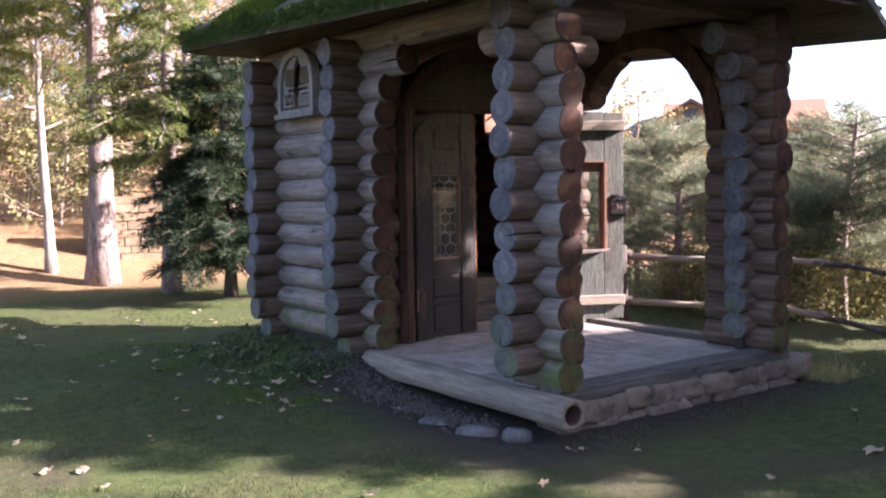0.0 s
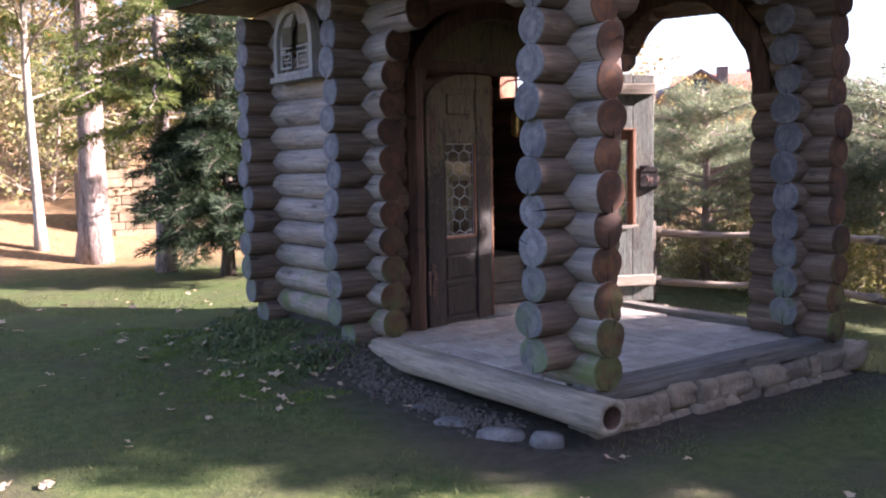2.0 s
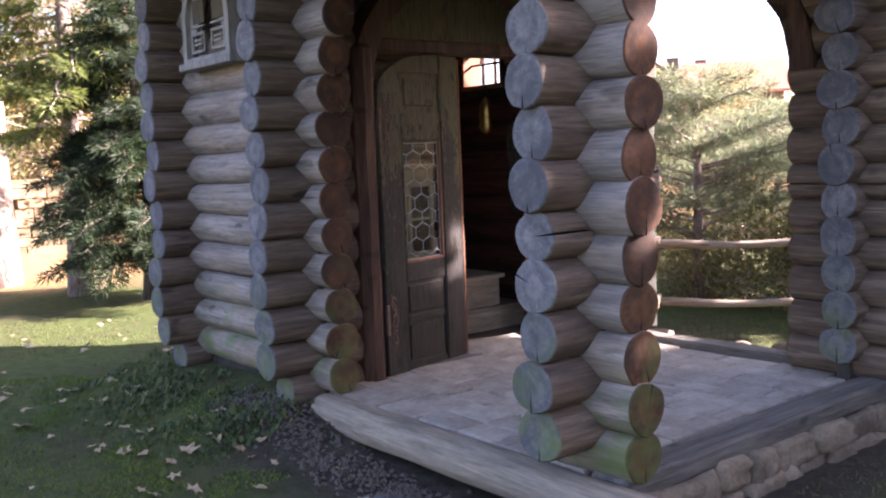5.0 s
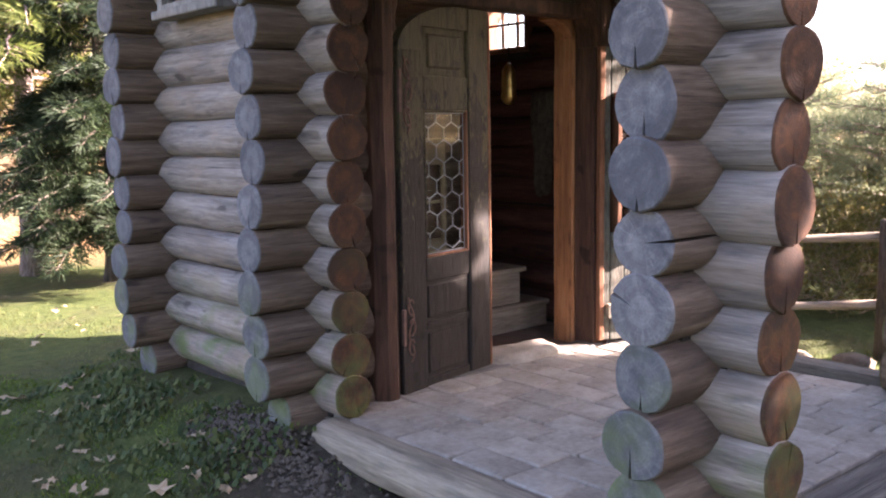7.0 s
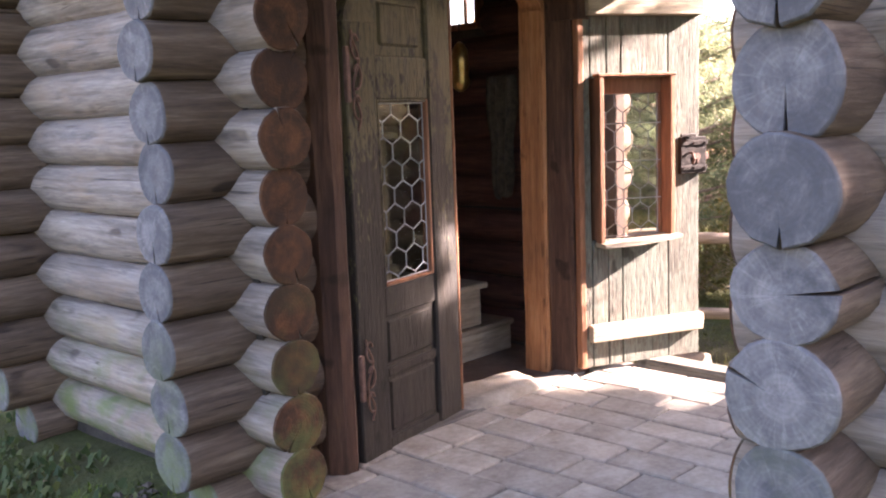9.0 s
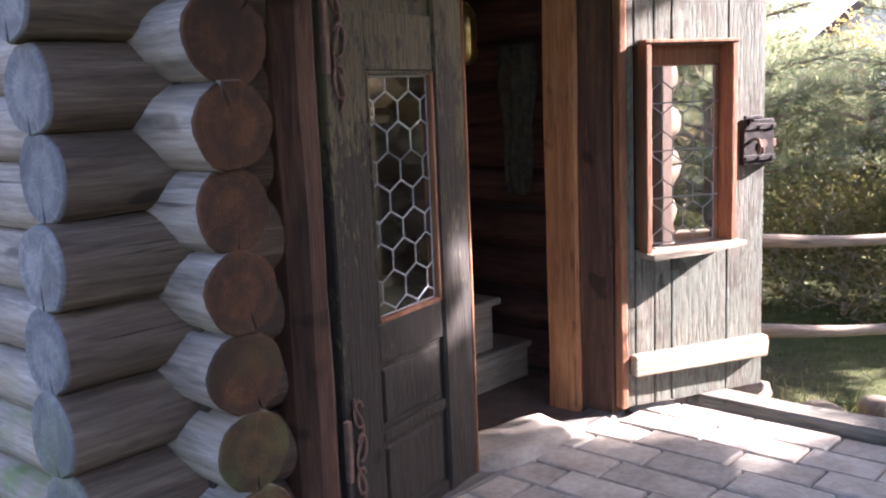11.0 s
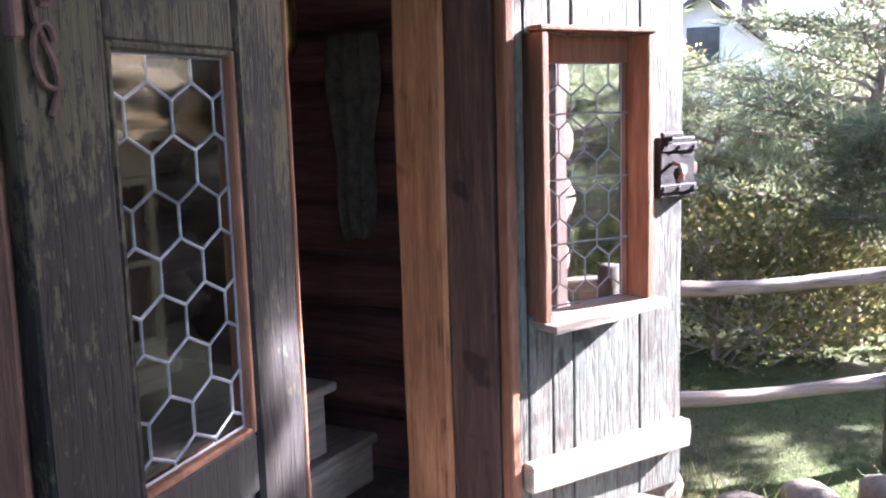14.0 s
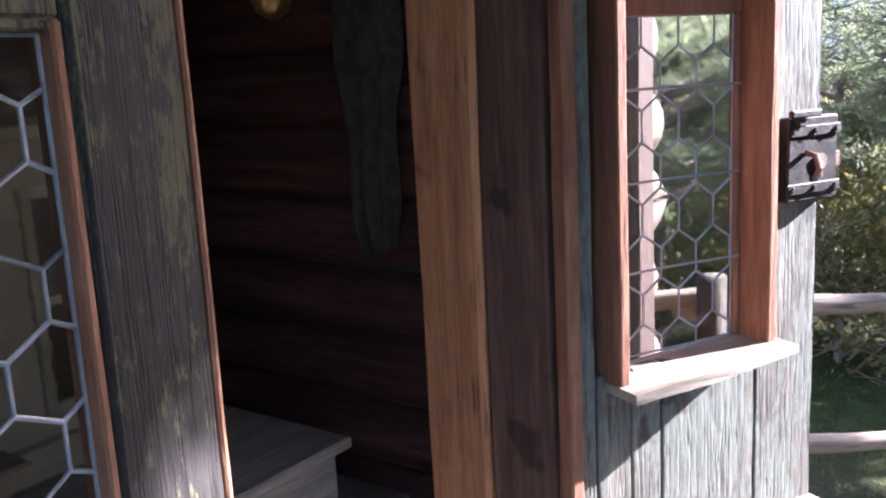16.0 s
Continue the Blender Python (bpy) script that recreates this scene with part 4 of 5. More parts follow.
# ---- inside the cabin ----
def inside():
    s = thing("stair", 6.0, 8.2, 0.06, "pale wooden stair with two visible steps inside the cabin", "stair")
    def tread(x0, x1, y0, y1, z):
        return box(x0 - 6.0, x1 - 6.0, y0 - 8.2, y1 - 8.2, z - 0.035 - 0.06, z - 0.06, 0.008)
    part("riser", box(-1.2, 0.72, -0.43, -0.40, 0.0, 0.165, 0.003), PALE_WOOD, s)
    part("tread", tread(4.8, 6.73, 7.745, 8.6, 0.255), PALE_WOOD, s)
    part("riser", box(-1.2, 0.46, -0.41, -0.38, 0.20, 0.42, 0.003), PALE_WOOD, s)
    part("riser", box(0.43, 0.46, -0.38, 0.4, 0.20, 0.42, 0.003), PALE_WOOD, s)
    part("tread", tread(4.8, 6.51, 7.765, 8.6, 0.52), PALE_WOOD, s)
    part("riser", box(-1.2, -0.45, -0.38, -0.35, 0.46, 0.7, 0.003), PALE_WOOD, s)
    part("tread", tread(4.8, 5.6, 7.8, 8.6, 0.80), PALE_WOOD, s)
    # cream cupboard that stands on the second step
    cb = thing("cupboard", 5.9, 8.42, 0.52, "old cream painted wooden cupboard with dark recessed panels", "cupboard")
    part("body", box(-0.62, 0.3, -0.13, 0.2, 0.0, 0.895, 0.006), CREAM, cb)
    part("cornice", box(-0.66, 0.34, -0.19, 0.21, 0.89, 0.93, 0.006), CREAM, cb)
    part("ledge", box(-0.64, 0.32, -0.17, 0.2, 0.06, 0.11, 0.006), CREAM, cb)
    for x0, x1 in ((-0.54, -0.24), (0.04, 0.24)):
        door = part("door_panel", box(x0, x1, -0.137, -0.128, 0.2, 0.74, 0.003), POST, cb, "dark panel")
        for a, b, c, e in ((x0 - 0.03, x0, 0.17, 0.77), (x1, x1 + 0.03, 0.17, 0.77), (x0, x1, 0.74, 0.77), (x0, x1, 0.17, 0.2), (x0, x1, 0.46, 0.48)):
            part("moulding", box(a, b, -0.15, -0.128, c, e, 0.004), CREAM, door)
    # hanging brass lamp
    lamp = thing("hanging_lamp", 6.5, 7.93, 1.68, "small tarnished brass lamp hanging in the dark cabin", "lamp")
    bm = bmesh.new()
    prof = [(0.012, 0.0), (0.045, 0.02), (0.062, 0.06), (0.05, 0.1), (0.056, 0.14), (0.05, 0.24), (0.03, 0.28), (0.008, 0.3)]
    rings = []
    for r, z in prof:
        rings.append([bm.verts.new((r * math.cos(2 * math.pi * k / 12), r * math.sin(2 * math.pi * k / 12), z)) for k in range(12)])
    for p, q in zip(rings, rings[1:]):
        for k in range(12):
            bm.faces.new((p[k], p[(k + 1) % 12], q[(k + 1) % 12], q[k]))
    bm.faces.new(rings[0][::-1])
    bm.faces.new(rings[-1])
    part("body", bm, BRASS, lamp, smooth=True)
    bm = bmesh.new()
    tube(bm, [(0, 0, 0.29), (0, 0, 1.25)], 0.004, 6)
    part("chain", bm, IRON, lamp)
    # hanging cloth on the back wall
    c = thing("hanging_cloth", 6.71, 7.76, 1.15, "faded patterned cloth hanging on the inner log wall", "cloth")
    verts, faces = [], []
    for j in range(19):
        for i in range(17):
            u, v = i / 16, j / 18
            w = 0.10 * (0.55 + 0.45 * min(1.0, v * 1.6)) * (1 + 0.12 * math.sin(v * 9))
            low = 0.05 * noise.noise(Vector((u * 5, 0, 3))) * (1 - v)
            verts.append((-0.03 + 0.022 * math.sin(u * 17 + v * 1.5) + 0.008 * math.sin(v * 11 + u * 4), (u - 0.5) * 2 * w, -0.12 + 0.74 * v + low))
    for j in range(18):
        for i in range(16):
            faces.append((j * 17 + i, j * 17 + i + 1, (j + 1) * 17 + i + 1, (j + 1) * 17 + i))
    o = piece("cloth", mesh("cloth", verts, faces, CLOTH, smooth=True), c)
    mod = o.modifiers.new("thick", "SOLIDIFY")
    mod.thickness = 0.006


inside()


# ---- carved window on the west wall ----
def carved_window():
    w = thing("window_1", 4.165, 8.03, 2.2, "small arched grey wooden window with two carved closed shutters", "window", kind="structure", rz=-90)
    # local x runs along the wall, local -y faces out
    def pointed(half, z0, spring, top, n=8):
        right = [(half * (1 - (1 - math.cos(a)) * 1.0), spring + (top - spring) * math.sin(a)) for a in (math.pi / 2 * i / n for i in range(n + 1))]
        right = [(half * math.cos(math.pi / 2 * i / n) ** 0.85, spring + (top - spring) * math.sin(math.pi / 2 * i / n)) for i in range(n + 1)]
        return [(-half, z0), (half, z0)] + right + [(-x, z) for x, z in right[-2::-1]]
    outer, inner = pointed(0.36, 0.0, 0.3, 0.62), pointed(0.30, 0.05, 0.3, 0.55)
    bm = bmesh.new()
    for a, b in zip(range(len(outer)), [*range(1, len(outer)), 0]):
        q = [outer[a], outer[b], inner[b], inner[a]]
        prism(q, -0.085, 0.0, bm)
    part("frame", bm, CARVED, w)
    part("sill", box(-0.40, 0.40, -0.11, 0.02, -0.03, 0.02, 0.006), CARVED, w)
    for s in (-1, 1):
        poly = [p for p in pointed(0.30, 0.05, 0.3, 0.55) if p[0] * s >= -1e-6]
        poly = [(max(abs(x), 0.006) * s, z) for x, z in poly]
        sh = part("shutter", prism(poly, -0.05, -0.02), CARVED, w)
        bm = bmesh.new()
        x0, x1 = sorted((0.05 * s, 0.25 * s))
        for a, b, c, e in ((x0, x1, 0.08, 0.10), (x0, x1, 0.20, 0.22), (x0, x0 + 0.018, 0.10, 0.20), (x1 - 0.018, x1, 0.10, 0.20),
                           (x0 + 0.04, x1 - 0.04, 0.13, 0.145), (x0 + 0.04, x1 - 0.04, 0.16, 0.175), (x0, x1, 0.25, 0.265)):
            block(bm, a, b, -0.066, -0.05, c, e, 0.002)
        part("carving", bm, CARVED, sh)
        part("dark_panel", box(x0 + 0.01, x1 - 0.01, -0.056, -0.048, 0.28, 0.44, 0.002), OLIVE, sh, "greenish painted panel")


carved_window()


def high_window():
    w = thing("window_2", 6.85, 8.26, 2.08, "small high window with a reddish lattice in the dark cabin wall", "window", kind="structure", rz=90)
    for x0, x1, z0, z1 in ((-0.27, 0.27, 0.0, 0.035), (-0.27, 0.27, 0.405, 0.44), (-0.27, -0.235, 0.035, 0.405), (0.235, 0.27, 0.035, 0.405)):
        part("frame_bar", box(x0, x1, -0.1, 0.1, z0, z1, 0.004), BOX_WOOD, w)
    for x in (-0.08, 0.08):
        part("mullion", box(x - 0.009, x + 0.009, -0.012, 0.012, 0.035, 0.405, 0.002), BOX_WOOD, w)
    part("transom", box(-0.235, 0.235, -0.010, 0.010, 0.21, 0.228, 0.002), BOX_WOOD, w)


high_window()


# ---- fence ----
def fence():
    line = [(6.95, 7.9), (7.55, 7.1), (8.42, 6.04), (8.05, 5.1), (7.55, 4.05), (7.05, 2.6), (7.3, 0.2)]
    f = thing("fence", 8.32, 6.12, -0.2, "rustic fence of peeled round rails between short posts", "fence")
    rnd = random.Random(2)
    for x, y in line:
        if y in (5.1, 4.05):
            continue
        bm = bmesh.new()
        g = ground_z(x, y)
        tube(bm, [(x - 8.32, y - 6.12, g + 0.2 - 0.15), (x - 8.32 + 0.01, y - 6.12, g + 0.2 + 0.5), (x - 8.32, y - 6.12, 1.02)], [0.06, 0.055, 0.05], 10)
        part("post", bm, BARK_DARK, f, smooth=True)
    for (x0, y0), (x1, y1) in zip(line, line[1:]):
        for z in (0.9, 0.4):
            L = math.hypot(x1 - x0, y1 - y0) + 0.2
            bm = bmesh.new()
            pts = [(-0.1 + L * i / 8, 0.012 * math.sin(i * 1.3 + x0), 0.012 * math.sin(i * 0.9 + y0)) for i in range(9)]
            thick = 0.034 if y0 > 5.5 else 0.024
            tube(bm, pts, [thick + 0.004 * math.sin(i) for i in range(9)], 10)
            ang = math.degrees(math.atan2(y1 - y0, x1 - x0))
            off = 0.07
            part("rail", bm, RAIL if y0 > 5.5 else BARK_DARK, f, at=pose(x0 - 8.32 - off * math.sin(radians(ang)), y0 - 6.12 + off * math.cos(radians(ang)), z + rnd.uniform(-0.02, 0.02), 0, 0, ang), smooth=True)


fence()


# ---- trees ----
def trunk_mesh(rnd, h, r, sides=14, wander=0.15, taper=0.25):
    bm = bmesh.new()
    n = 14
    a, b = rnd.uniform(0, 6), rnd.uniform(0, 6)
    pts, radii = [], []
    for i in range(n + 1):
        t = i / n
        pts.append((wander * math.sin(t * 4 + a) * t, wander * math.sin(t * 3.1 + b) * t, h * t - 0.15))
        radii.append(r * ((1 - t) * (1 - taper) + taper) * (1.0 + (0.45 if i == 0 else 0.12 if i == 1 else 0)))
    tube(bm, pts, radii, sides)
    for v in bm.verts:
        v.co += noise.noise_vector(v.co * 2.5 + Vector((a, b, 0))) * r * 0.16
    return bm, pts, radii


class Spray:
    """Collects many small blades into one mesh."""

    def __init__(self):
        self.c, self.u, self.v = [], [], []

    def blade(self, c, along, across):
        self.c.append(c)
        self.u.append(along)
        self.v.append(across)

    def build(self, name, mat, four=False):
        c, u, v = (np.array(a, dtype=np.float32).reshape(-1, 3) for a in (self.c, self.u, self.v))
        k = 4 if four else 3
        pts = np.stack([c - v, c + u * 0.45 - v * 0.2 + v * 1.2, c + u, c + u * 0.5 - v * 1.2][:4], 1) if four else np.stack([c - v, c + v, c + u], 1)
        me = bpy.data.meshes.new(name)
        n = len(c)
        me.vertices.add(n * k)
        me.vertices.foreach_set("co", pts.reshape(-1))
        me.loops.add(n * k)
        me.loops.foreach_set("vertex_index", np.arange(n * k, dtype=np.int32))
        me.polygons.add(n)
        me.polygons.foreach_set("loop_start", np.arange(0, n * k, k, dtype=np.int32))
        me.polygons.foreach_set("loop_total", np.full(n, k, dtype=np.int32))
        me.materials.append(mat)
        me.update(calc_edges=True)
        return me


def needles(sp, p, d, length, spread, count, rnd, width=0.004):
    d = d.normalized()
    for k in range(count):
        r = Vector((rnd.gauss(0, 1), rnd.gauss(0, 1), rnd.gauss(0, 1)))
        a = (d + r * spread).normalized() * length * rnd.uniform(0.6, 1.1)
        s = a.cross(Vector((rnd.gauss(0, 1), rnd.gauss(0, 1), rnd.gauss(0, 1)))).normalized() * width
        sp.blade(tuple(p + r * 0.02), tuple(a), tuple(s))


def conifer(name, x, y, h, r, base, reach, bark, mat, label, seed, kind="spruce", boughs=90, dens=1.0, droop=-0.25, category="tree", side=None, width=0.005):
    """Trunk, limbs and boughs of needle tufts. kind: spruce (flat drooping sprays) or pine (round tufts)."""
    rnd = random.Random(seed)
    t = thing(name, x, y, ground_z(x, y), label, category)
    bm, pts, radii = trunk_mesh(rnd, h, r)
    part("trunk", bm, bark, t, smooth=True)
    limbs = bmesh.new()
    sp = Spray()
    for k in range(boughs):
        z = base + (h * 0.98 - base) * (k + rnd.random()) / boughs
        f = (z - base) / max(0.1, h - base)
        L = reach * (1 - f) ** 0.75 * rnd.uniform(0.65, 1.15) + 0.15
        if kind == "pine":
            L = reach * math.sqrt(max(0.04, 1 - (2 * f - 0.75) ** 2 * 0.62)) * rnd.uniform(0.55, 1.1)
        a = rnd.uniform(0, 2 * math.pi) if side is None else rnd.gauss(side, 1.0)
        out = Vector((math.cos(a), math.sin(a), 0))
        i = min(len(pts) - 2, int(z / h * (len(pts) - 1)))
        o = Vector(pts[i]).lerp(Vector(pts[i + 1]), z / h * (len(pts) - 1) - i)
        line = []
        for s in range(7):
            q = s / 6
            rise = droop * L * q * q + (0.25 * L * q if kind == "pine" else 0.08 * L * q)
            line.append(o + out * L * q + Vector((0, 0, rise)) + Vector((rnd.gauss(0, 0.02), rnd.gauss(0, 0.02), 0)) * L)
        tube(limbs, line, [0.004 + 0.014 * L * (1 - s / 7) * 0.8 for s in range(7)], 5, False)
        across = Vector((-out.y, out.x, 0))
        steps = max(4, int(L * 9 * dens))
        for s in range(steps):
            q = 0.18 + 0.82 * (s + rnd.random()) / steps
            i = min(5, int(q * 6))
            p = line[i].lerp(line[i + 1], q * 6 - i)
            d = (line[i + 1] - line[i]).normalized()
            for sg in (-1, 1):
                w = L * 0.42 * (1.1 - q) * rnd.uniform(0.4, 1.1) + 0.06
                twig = (across * sg + d * 0.8 + Vector((0, 0, -0.18 if kind == "spruce" else 0.25 * rnd.random()))).normalized()
                m = max(2, int(w * 12 * dens))
                for e in range(m):
                    g = p + twig * w * (e + 0.5) / m + Vector((rnd.gauss(0, 0.015), rnd.gauss(0, 0.015), rnd.gauss(0, 0.015)))
                    if kind == "spruce":
                        needles(sp, g, twig + Vector((0, 0, -0.1)), 0.13, 0.5, 7, rnd, width * 2.2)
                    else:
                        needles(sp, g, twig + Vector((0, 0, 0.3)), 0.12, 0.9, 10, rnd, width)
                if rnd.random() < 0.5:
                    tube(limbs, [p, p + twig * w], [0.006, 0.002], 4, False)
    tagged(part("branchwork", limbs, bark, t), kind="stuff")
    tagged(piece("crown", sp.build("crown", mat), t), kind="stuff")
    return t


def bare_tree(name, x, y, h, r, bark, label, seed, leaf=None, leaves=0, twigs=40, base=0.3, lean=0.0, spread=1.0):
    """A broadleaf tree or sapling with bare branching and, where asked for, late leaves."""
    rnd = random.Random(seed)
    t = thing(name, x, y, ground_z(x, y), label, "tree")
    bm, pts, radii = trunk_mesh(rnd, h, r, 10, 0.3, 0.12)
    for v in bm.verts:
        v.co.x += lean * v.co.z
    part("trunk", bm, bark, t, smooth=True)
    limbs = bmesh.new()
    sp = Spray()

    def grow(p, d, L, rad, depth):
        line = [p]
        dd = d.normalized()
        for s in range(4):
            dd = (dd + Vector((rnd.gauss(0, 0.22), rnd.gauss(0, 0.22), rnd.gauss(0.05, 0.15)))).normalized()
            line.append(line[-1] + dd * L / 4)
        tube(limbs, line, [rad * (1 - 0.8 * s / 4) for s in range(5)], 5, False)
        if leaf is not None:
            for e in range(max(1, int(leaves * L))):
                q = line[rnd.randrange(1, 5)] + Vector((rnd.gauss(0, 0.12), rnd.gauss(0, 0.12), rnd.gauss(0, 0.12)))
                a = Vector((rnd.gauss(0, 1), rnd.gauss(0, 1), rnd.gauss(0, 1))).normalized() * rnd.uniform(0.05, 0.09) * (0.55 if h < 2 else 1.0)
                sp.blade(tuple(q), tuple(a), tuple(a.orthogonal() * 0.38))
        if depth:
            for e in range(rnd.randrange(2, 5)):
                grow(line[rnd.randrange(1, 5)], (dd + Vector((rnd.gauss(0, 0.7), rnd.gauss(0, 0.7), rnd.gauss(0.1, 0.45)))), L * rnd.uniform(0.4, 0.7), rad * 0.5, depth - 1)

    for k in range(twigs):
        f = base + (0.97 - base) * (k + rnd.random()) / twigs
        i = min(len(pts) - 2, int(f * (len(pts) - 1)))
        p = Vector(pts[i]).lerp(Vector(pts[i + 1]), f * (len(pts) - 1) - i)
        p.x += lean * p.z
        a = rnd.uniform(0, 6.28)
        grow(p, Vector((math.cos(a), math.sin(a), rnd.uniform(0.1, 0.9))), h * 0.22 * (1.15 - f) * spread + 0.3, r * 0.28 * (1.1 - f) + 0.004, 2)
    tagged(part("branchwork", limbs, TWIG, t), kind="stuff")
    if leaf is not None:
        tagged(piece("crown", sp.build("crown", leaf, True), t), kind="stuff")
    return t


def trees():
    conifer("pine_tree", 4.81, 17.2, 13, 0.24, 4.6, 2.6, BARK_PINE, NEEDLE_SPRUCE, "tall conifer with a straight sunlit reddish trunk", 1, boughs=66, dens=0.95, droop=-0.3)
    conifer("spruce_tree", 5.3, 15.0, 10, 0.135, 2.3, 1.75, BARK_PINE, NEEDLE_SPRUCE, "spruce with drooping green boughs beside the cabin", 2, boughs=105, dens=1.0, droop=-0.32)
    # dark needles put the cabin's shade into this tree's colour
    conifer("spruce_tree", 5.85, 13.9, 4.6, 0.1, 0.75, 1.45, BARK_DARK, NEEDLE_DARK, "dense young spruce behind the cabin, darkened for the cabin's shade", 3, boughs=150, dens=1.5, droop=-0.25, width=0.0035)
    conifer("spruce_tree", 3.0, 19.5, 11, 0.13, 3.6, 2.6, BARK_DARK, NEEDLE_SPRUCE, "spruce at the edge of the wood with sunlit boughs", 4, boughs=75, dens=1.0, droop=-0.3)
    bare_tree("slender_tree", 4.2, 18.4, 8.5, 0.10, BARK_PALE, "slender pale leafless tree on the bank", 5, LEAF_GOLD, 1.5, twigs=26, base=0.25)
    rnd = random.Random(44)
    # the autumn wood behind
    first = bare_tree("woodland_tree", 7, 30, 12, 0.14, BARK_PALE, "leafless autumn tree of the wood, with some yellow leaves", 50, LEAF_GOLD, 11, twigs=30, base=0.12, spread=1.3)
    second = bare_tree("woodland_tree", 3, 27, 9, 0.09, TWIG, "thin leafless autumn tree, with some yellow leaves", 51, LEAF_OLIVE, 14, twigs=34, base=0.05, spread=1.3)
    third = bare_tree("shrub", 5, 24, 3.2, 0.04, TWIG, "tangled leafless shrub at the edge of the wood", 52, LEAF_OLIVE, 16, twigs=34, base=0.02, spread=2.0)
    for k in range(44):
        src = (first, second, third)[k % 3]
        d = rnd.uniform(21, 48)
        a = radians(rnd.uniform(-2, 33))
        x, y = d * math.sin(a), d * math.cos(a)
        s = rnd.uniform(0.8, 1.25)
        copy_thing(src, pose(x, y, ground_z(x, y) - 0.05, 0, 0, rnd.uniform(0, 360)) @ Matrix.Scale(s, 4))
    for k, (x, y, s) in enumerate(((16.1, 15.0, 1.0), (15.2, 15.4, 0.8), (21.3, 15.8, 1.05), (22.8, 16.6, 0.9), (24.0, 15.2, 1.0), (21.0, 11.2, 0.85))):
        t = bare_tree("golden_tree", x, y, 4.3 * s, 0.06, TWIG, "small tree still full of golden yellow leaves", 70 + k, LEAF_GOLD, 26, twigs=26, base=0.1, spread=1.4)
    # pines past the fence
    pine = conifer("pine_tree", 9.9, 8.3, 2.65, 0.075, 0.8, 1.35, BARK_PINE, NEEDLE_PINE, "bushy young pine with blue-green needles past the fence", 6, "pine", 56, 0.95, -0.05)
    for x, y, s, a in ((11.4, 10.4, 0.86, 40), (12.8, 12.2, 0.85, 120), (10.9, 6.5, 1.05, 200), (13.2, 9.4, 1.0, 300), (14.8, 7.4, 0.95, 70), (13.4, 6.0, 1.2, 10), (9.9, 11.0, 0.8, 170), (15.5, 11.5, 1.0, 90), (12.2, 7.9, 0.85, 240)):
        copy_thing(pine, pose(x, y, ground_z(x, y) - 0.03, 0, 0, a) @ Matrix.Scale(s, 4))
    bush = bare_tree("shrub", 9.2, 9.2, 1.0, 0.03, TWIG, "low leafy shrub under the pines", 61, LEAF_OLIVE, 45, twigs=30, base=0.02, spread=2.2)
    for k in range(10):
        x = rnd.uniform(9.2, 13.5)
        y = rnd.uniform(5.5, 12)
        copy_thing(bush, pose(x, y, ground_z(x, y) - 0.05, 0, 0, rnd.uniform(0, 360)) @ Matrix.Scale(rnd.uniform(0.6, 1.1), 4))
    # unseen trees added on the sunny side, whose shade dapples the lawn and the porch
    # placed so that their crowns block the sun where shade is wanted
    shade = conifer("spruce_tree", 9.97, 1.54, 13, 0.16, 0.3, 2.4, BARK_DARK, NEEDLE_DARK, "dense unseen spruce added on the sunny side to shade the porch", 9, boughs=230, dens=1.2, droop=-0.15, width=0.010)
    for x, y, s, a in ((12.0, 4.0, 0.48, 220), (9.75, -11.27, 0.93, 26), (9.09, -4.86, 1.09, 221), (16.69, -9.23, 0.92, 199.5), (12.25, -5.02, 0.9, 56), (14.39, -1.88, 0.49, 10.5), (16.39, -4.02, 0.74, 12.5), (11.6, -6.4, 1.0, 140), (13.2, -6.9, 1.1, 20), (10.3, -6.6, 0.95, 75), (15.47, -8.08, 0.48, 140.5), (12.75, -2.88, 0.76, 166.5), (15.99, -2.62, 0.87, 18)):
        copy_thing(shade, pose(x, y, ground_z(x, y) - 0.03, 0, 0, a) @ Matrix.Scale(s, 4))
    shade.matrix_basis = shade.matrix_basis @ pose(0, 0, 0, 0, 0, 198)
    tall = conifer("pine_tree", 18.5, -14.0, 9.0, 0.16, 1.2, 2.1, BARK_PINE, NEEDLE_PINE, "tall unseen pine added on the sunny side of the lawn", 8, "pine", 60, 0.6, -0.08, width=0.012)
    for x, y, s, a in ((21.0, -16.0, 1.0, 80), (22.0, -12.5, 1.0, 170), (13.2, -14.6, 1.1, 310),
                       (7.5, -11.5, 1.1, 200), (4.0, -11.0, 1.2, 30), (0.5, -12.5, 1.1, 120), (9.5, -14, 1.3, 70), (-3.5, -11, 1.2, 280), (6, -14, 1.4, 10)):
        copy_thing(tall, pose(x, y, ground_z(x, y) - 0.03, 0, 0, a) @ Matrix.Scale(s, 4))
    for k in range(24):
        d, q = rnd.uniform(24, 34), radians(92 + 150 * (k + rnd.random() * 0.7) / 24)
        x, y = 5 + d * math.sin(q), 6 + d * math.cos(q)
        copy_thing(tall, pose(x, y, ground_z(x, y) - 0.03, 0, 0, rnd.uniform(0, 360)) @ Matrix.Scale(rnd.uniform(0.75, 1.0), 4))


trees()


